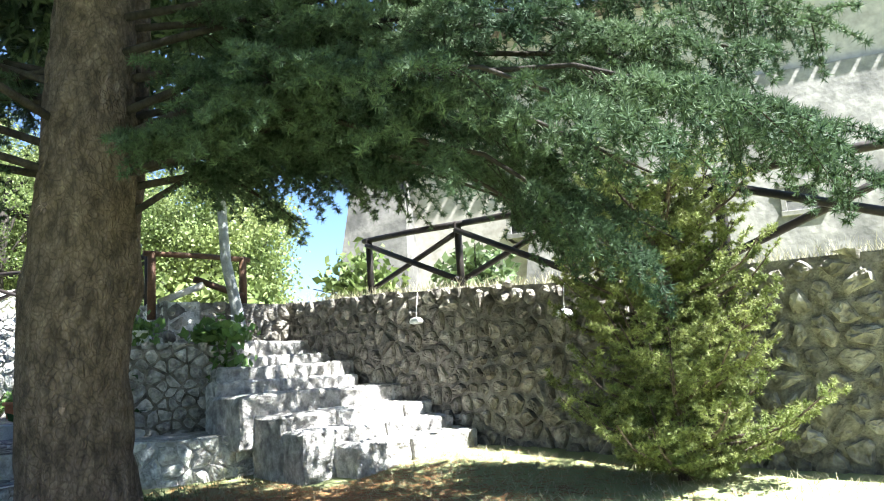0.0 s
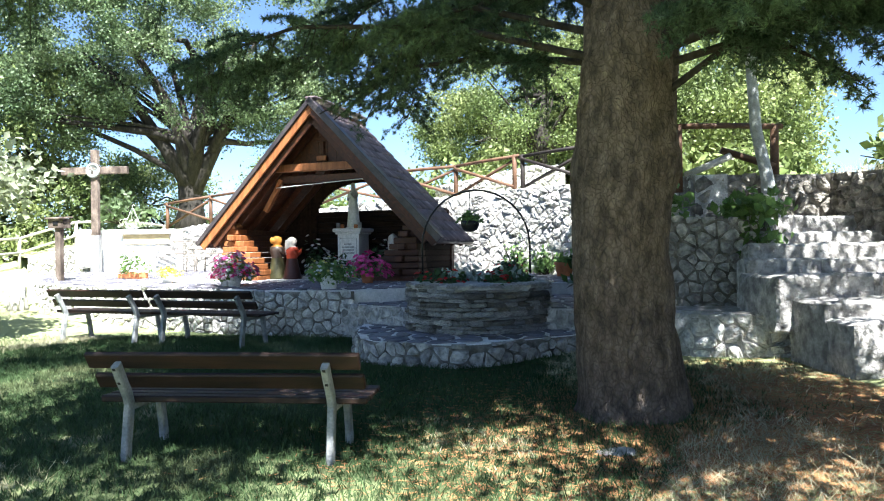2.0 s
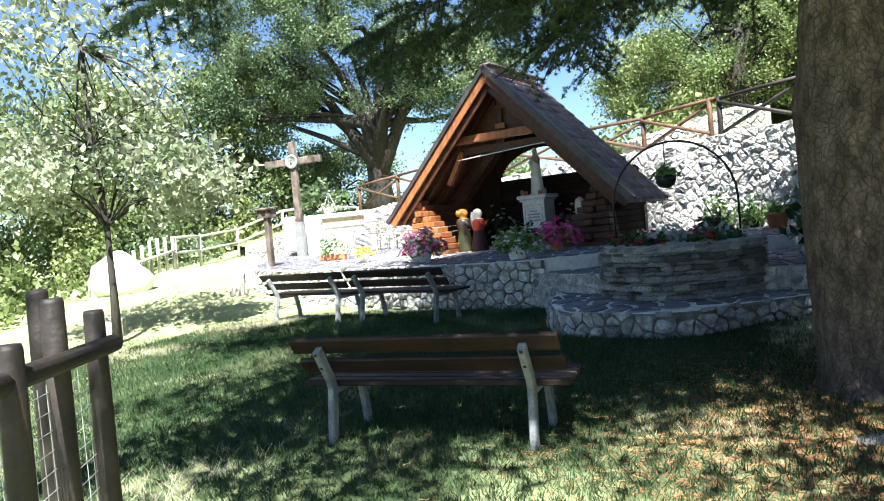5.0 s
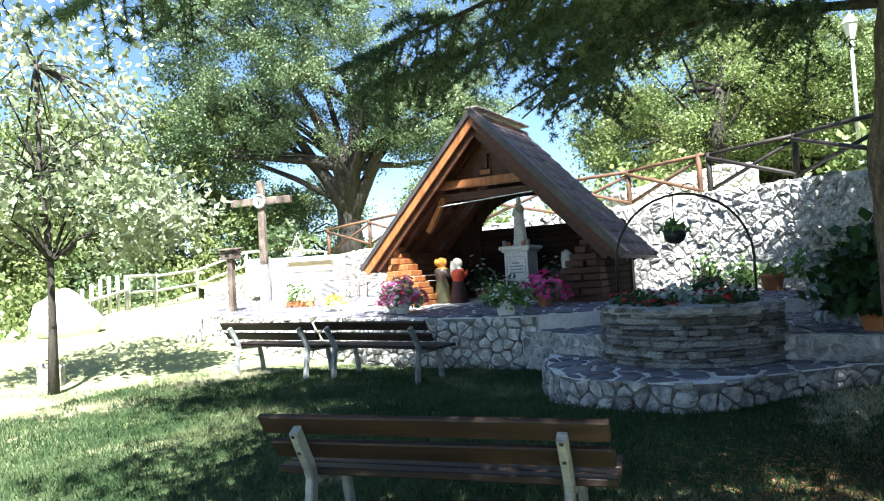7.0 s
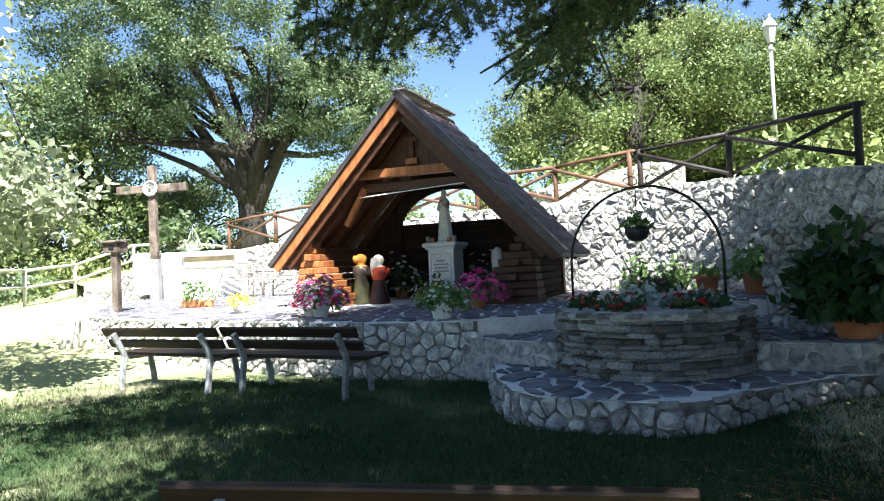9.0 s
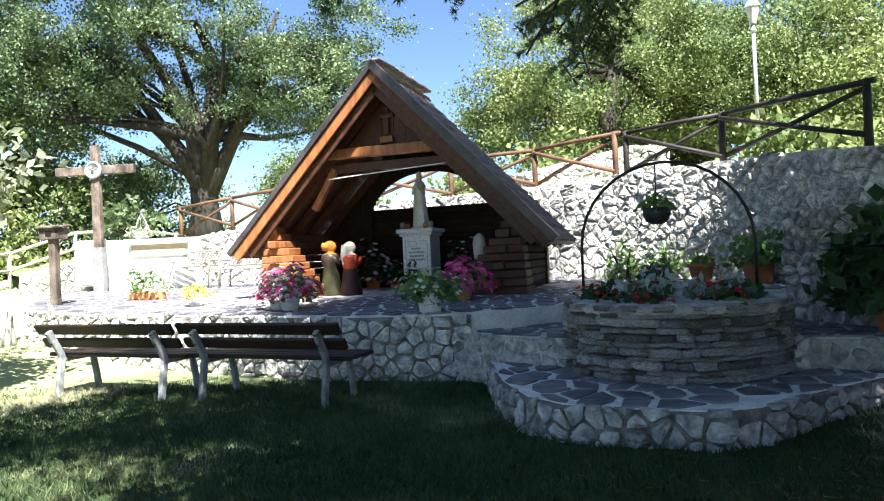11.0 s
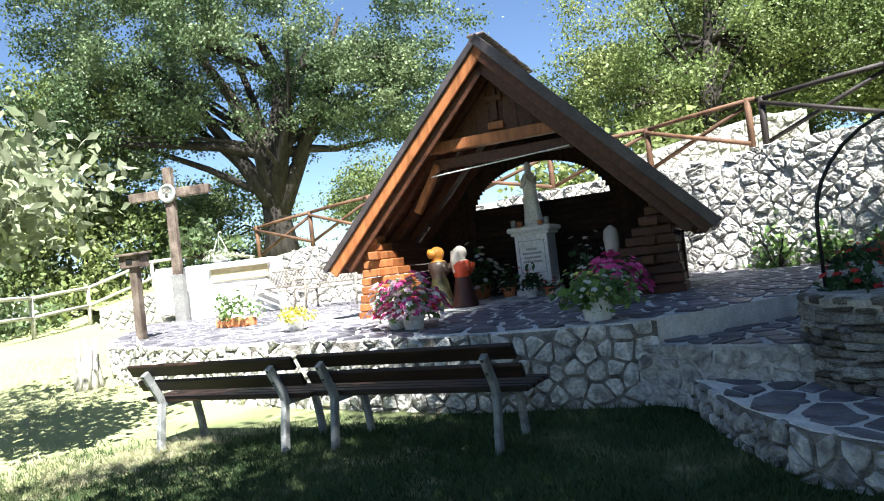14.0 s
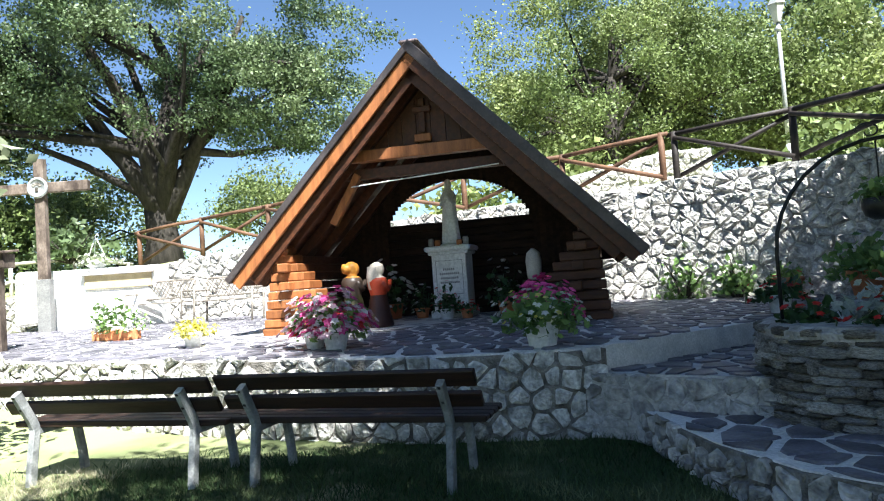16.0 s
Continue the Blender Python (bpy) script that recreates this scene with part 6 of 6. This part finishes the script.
for k in range(120):
    a = rc.uniform(0, 2 * math.pi)
    z = 2.25 * rc.uniform(0.0, 1.0) ** 1.25 + 0.04
    ln = rc.uniform(0.5, 1.1) * (1.12 - 0.36 * z / 1.9)
    d = np.array((math.cos(a), math.sin(a), 0))
    if d[0] > 0.2:
        d[0] *= 0.4
    line = [(0, 0, z), tuple(d * ln * 0.45 + [0, 0, z + 0.08]), tuple(d * ln * 0.8 + [0, 0, z + 0.22]), tuple(d * ln + [0, 0, z + 0.40])]
    jb = bmesh.new()
    needle_branch(rc, line, 0.02, jun, jb, jv, -0.12, 0.42, 0.07, 0.03, 14, 0.04, 0.0045)
    part("branch", jb, M_bark, jun, smooth=True)
jb = bmesh.new()
add_tube(jb, [(0, 0, -0.1), (0.03, 0.02, 1.0), (0, 0.05, 2.35)], [0.07, 0.05, 0.02], 8)
part("stem", jb, M_bark, jun, smooth=True)
jv = np.concatenate(jv)
np_mesh("sprays", jv, np.arange(len(jv)).reshape(-1, 3), M_juniper, jun)

# ---- small things on the lawn ----
rk = random.Random(11)
def rock(name, at, size, material, label, cat="rock"):
    bm = bmesh.new()
    bmesh.ops.create_icosphere(bm, subdivisions=3, radius=0.5)
    o = Vector((rk.random() * 9, rk.random() * 9, 0))
    for v in bm.verts:
        v.co *= 1 + 0.35 * noise.noise(v.co * 2.2 + o) + 0.1 * noise.noise(v.co * 7 + o)
        v.co = Vector((v.co.x * size[0], v.co.y * size[1], v.co.z * size[2]))
    ob = part(name, bm, material, None, "", True)
    ob.matrix_basis = pose(*at, 0, 0, rk.uniform(0, 360))
    return tagged(ob, label, cat)


rock("rock", (3.08, -10.35, 0.06), (0.34, 0.26, 0.12), M_stone, "flat grey rock in the dry grass")
rock("rock", (3.35, -10.85, 0.05), (0.22, 0.16, 0.1), M_stone, "small grey rock in the dry grass")
rock("white_boulder", (-10.3, 0.5, ground_z(-10.3, 0.5) + 0.35), (1.5, 1.2, 1.3), M_white, "rounded white boulder beside the picket fence", "boulder")
box("stone_block", (0, 0, 0.17), (0.34, 0.26, 0.46), M_stone, bevel=0.03, jit=0.02).matrix_basis = pose(-6.55, -4.35, 0.02, 0, 0, 20)
tagged(bpy.data.objects["stone_block"], "upright rough grey stone block on the lawn", "stone block")
stump = thing("twisted_stump", pose(-6.35, -0.55, ground_z(-6.35, -0.55)), "bleached twisted root stump by the terrace corner", "stump")
for k in range(9):
    a = k * 0.7
    tube("root", [(0.17 * math.cos(a), 0.17 * math.sin(a), -0.1), (0.11 * math.cos(a + 0.4), 0.11 * math.sin(a + 0.4), 0.25), (0.14 * math.cos(a + 0.8), 0.14 * math.sin(a + 0.8), 0.45 + 0.12 * (k % 3))], [0.07, 0.05, 0.025], M_railg, stump, 7, 0.3)
tube("drain_pipe", [(5.75, -8.0, 0.30), (6.0, -7.6, 0.31)], 0.09, M_iron, None, 14)
tagged(bpy.data.objects["drain_pipe"], "dark drain opening at the foot of the steps", "drain")

# ---- grass, dry tufts and fallen needles ----
def blades(name, xs, ys, hh, width, material, label, seed, tilt2=0.5, zf=ground_z):
    rng = np.random.default_rng(seed)
    n = len(xs)
    z = np.array([zf(x, y) for x, y in zip(xs, ys)])
    base = np.stack([xs, ys, z - 0.005], 1)
    a = rng.uniform(0, 2 * np.pi, n)
    s = np.stack([np.cos(a), np.sin(a), 0 * a], 1) * width * rng.uniform(0.6, 1.3, (n, 1))
    t = np.stack([rng.normal(size=n) * tilt2, rng.normal(size=n) * tilt2, np.ones(n)], 1) * (hh * rng.uniform(0.5, 1.4, (n, 1)))
    v = np.stack([base - s, base + s, base + t], 1).reshape(-1, 3)
    return tagged(np_mesh(name, v, np.arange(3 * n).reshape(-1, 3), material), label, "grass", kind="stuff")


def free(x, y):
    return not inside((x, y), TERR) and not inside((x, y), KERB) and not inside((x, y), STEP) and x < 7.5 and not (4.4 < x and y > -7.5) and not (x > 5.6 and y > -9.22)


rgx = np.random.default_rng(3)
xy = np.concatenate([np.stack([rgx.uniform(-9, 7.4, 110000), rgx.uniform(-14.6, 2.0, 110000)], 1), np.stack([rgx.uniform(-5, 4.5, 130000), rgx.uniform(-11.5, -3.9, 130000)], 1)])
keepxy = np.array([p for p in xy if free(*p) and (p[0] < -2 or p[1] < -3.9) and (p[1] < -3.5 or p[0] < -5.5)])
# Blades follow the same oval: straw stands for dry grass and for sun
patch = np.array([0.9 * (math.hypot((x - LAWN_SHADE[0][0]) / LAWN_SHADE[1][0], (y - LAWN_SHADE[0][1]) / LAWN_SHADE[1][1]) - 1) + 0.55 * noise.noise(Vector((x * 0.7, y * 0.7, 7))) + 0.3 * noise.noise(Vector((x * 9, y * 9, 1))) for x, y in keepxy])
g = keepxy[patch < 0.1]
d = keepxy[patch >= 0.1]
blades("grass_tufts", g[:, 0], g[:, 1], 0.055, 0.0048, M_blade, "short green lawn grass", 1)
blades("dry_grass_tufts", d[:, 0], d[:, 1], 0.06, 0.003, M_dry, "dry straw-coloured grass, also standing in for sunlit lawn", 2, 0.9)
wx = np.concatenate([rgx.uniform(7.8, 8.6, 1500), rgx.uniform(7.6, 7.95, 900)]); wy = np.concatenate([rgx.uniform(-14, -5.2, 1500), rgx.uniform(-14, -5.2, 900)])
blades("wall_top_grass", wx, wy, 0.13, 0.004, M_dry, "dry grass growing along the top of the wall", 3, 0.4, lambda x, y: float(np.interp(y, (-18, -13.2, -10.75, -9.1, -7.5, -5.0), (1.7, 1.9, 2.03, 2.18, 2.30, 2.44))))
ln_ = np.stack([rgx.normal(4.3, 1.2, 40000), rgx.normal(-10.0, 1.1, 40000)], 1)
ln_ = np.array([p for p in ln_ if free(*p)])
lz = np.array([ground_z(x, y) + 0.008 for x, y in ln_])
a = rgx.uniform(0, 2 * np.pi, len(ln_))
c0 = np.stack([ln_[:, 0], ln_[:, 1], lz], 1)
dd = np.stack([np.cos(a), np.sin(a), 0 * a], 1) * 0.05
ss = np.stack([-np.sin(a), np.cos(a), 0.3 + 0 * a], 1) * 0.004
v = np.stack([c0 - dd - ss, c0 + dd, c0 - dd + ss], 1).reshape(-1, 3)
tagged(np_mesh("fallen_needles", v, np.arange(len(v)).reshape(-1, 3), M_litter), "rust-brown fallen needles under the cedar", "needle litter", kind="stuff")

# ---- paving pieces ----
pave(terrace, TERR, zt, 0.27, 1, (-0.5, -3.0))
pave(step_l, STEP, zs, 0.28, 2, (1.5, -4.6))
pave(kerb, KERB, zk, 0.28, 3, (1.5, -6.0))
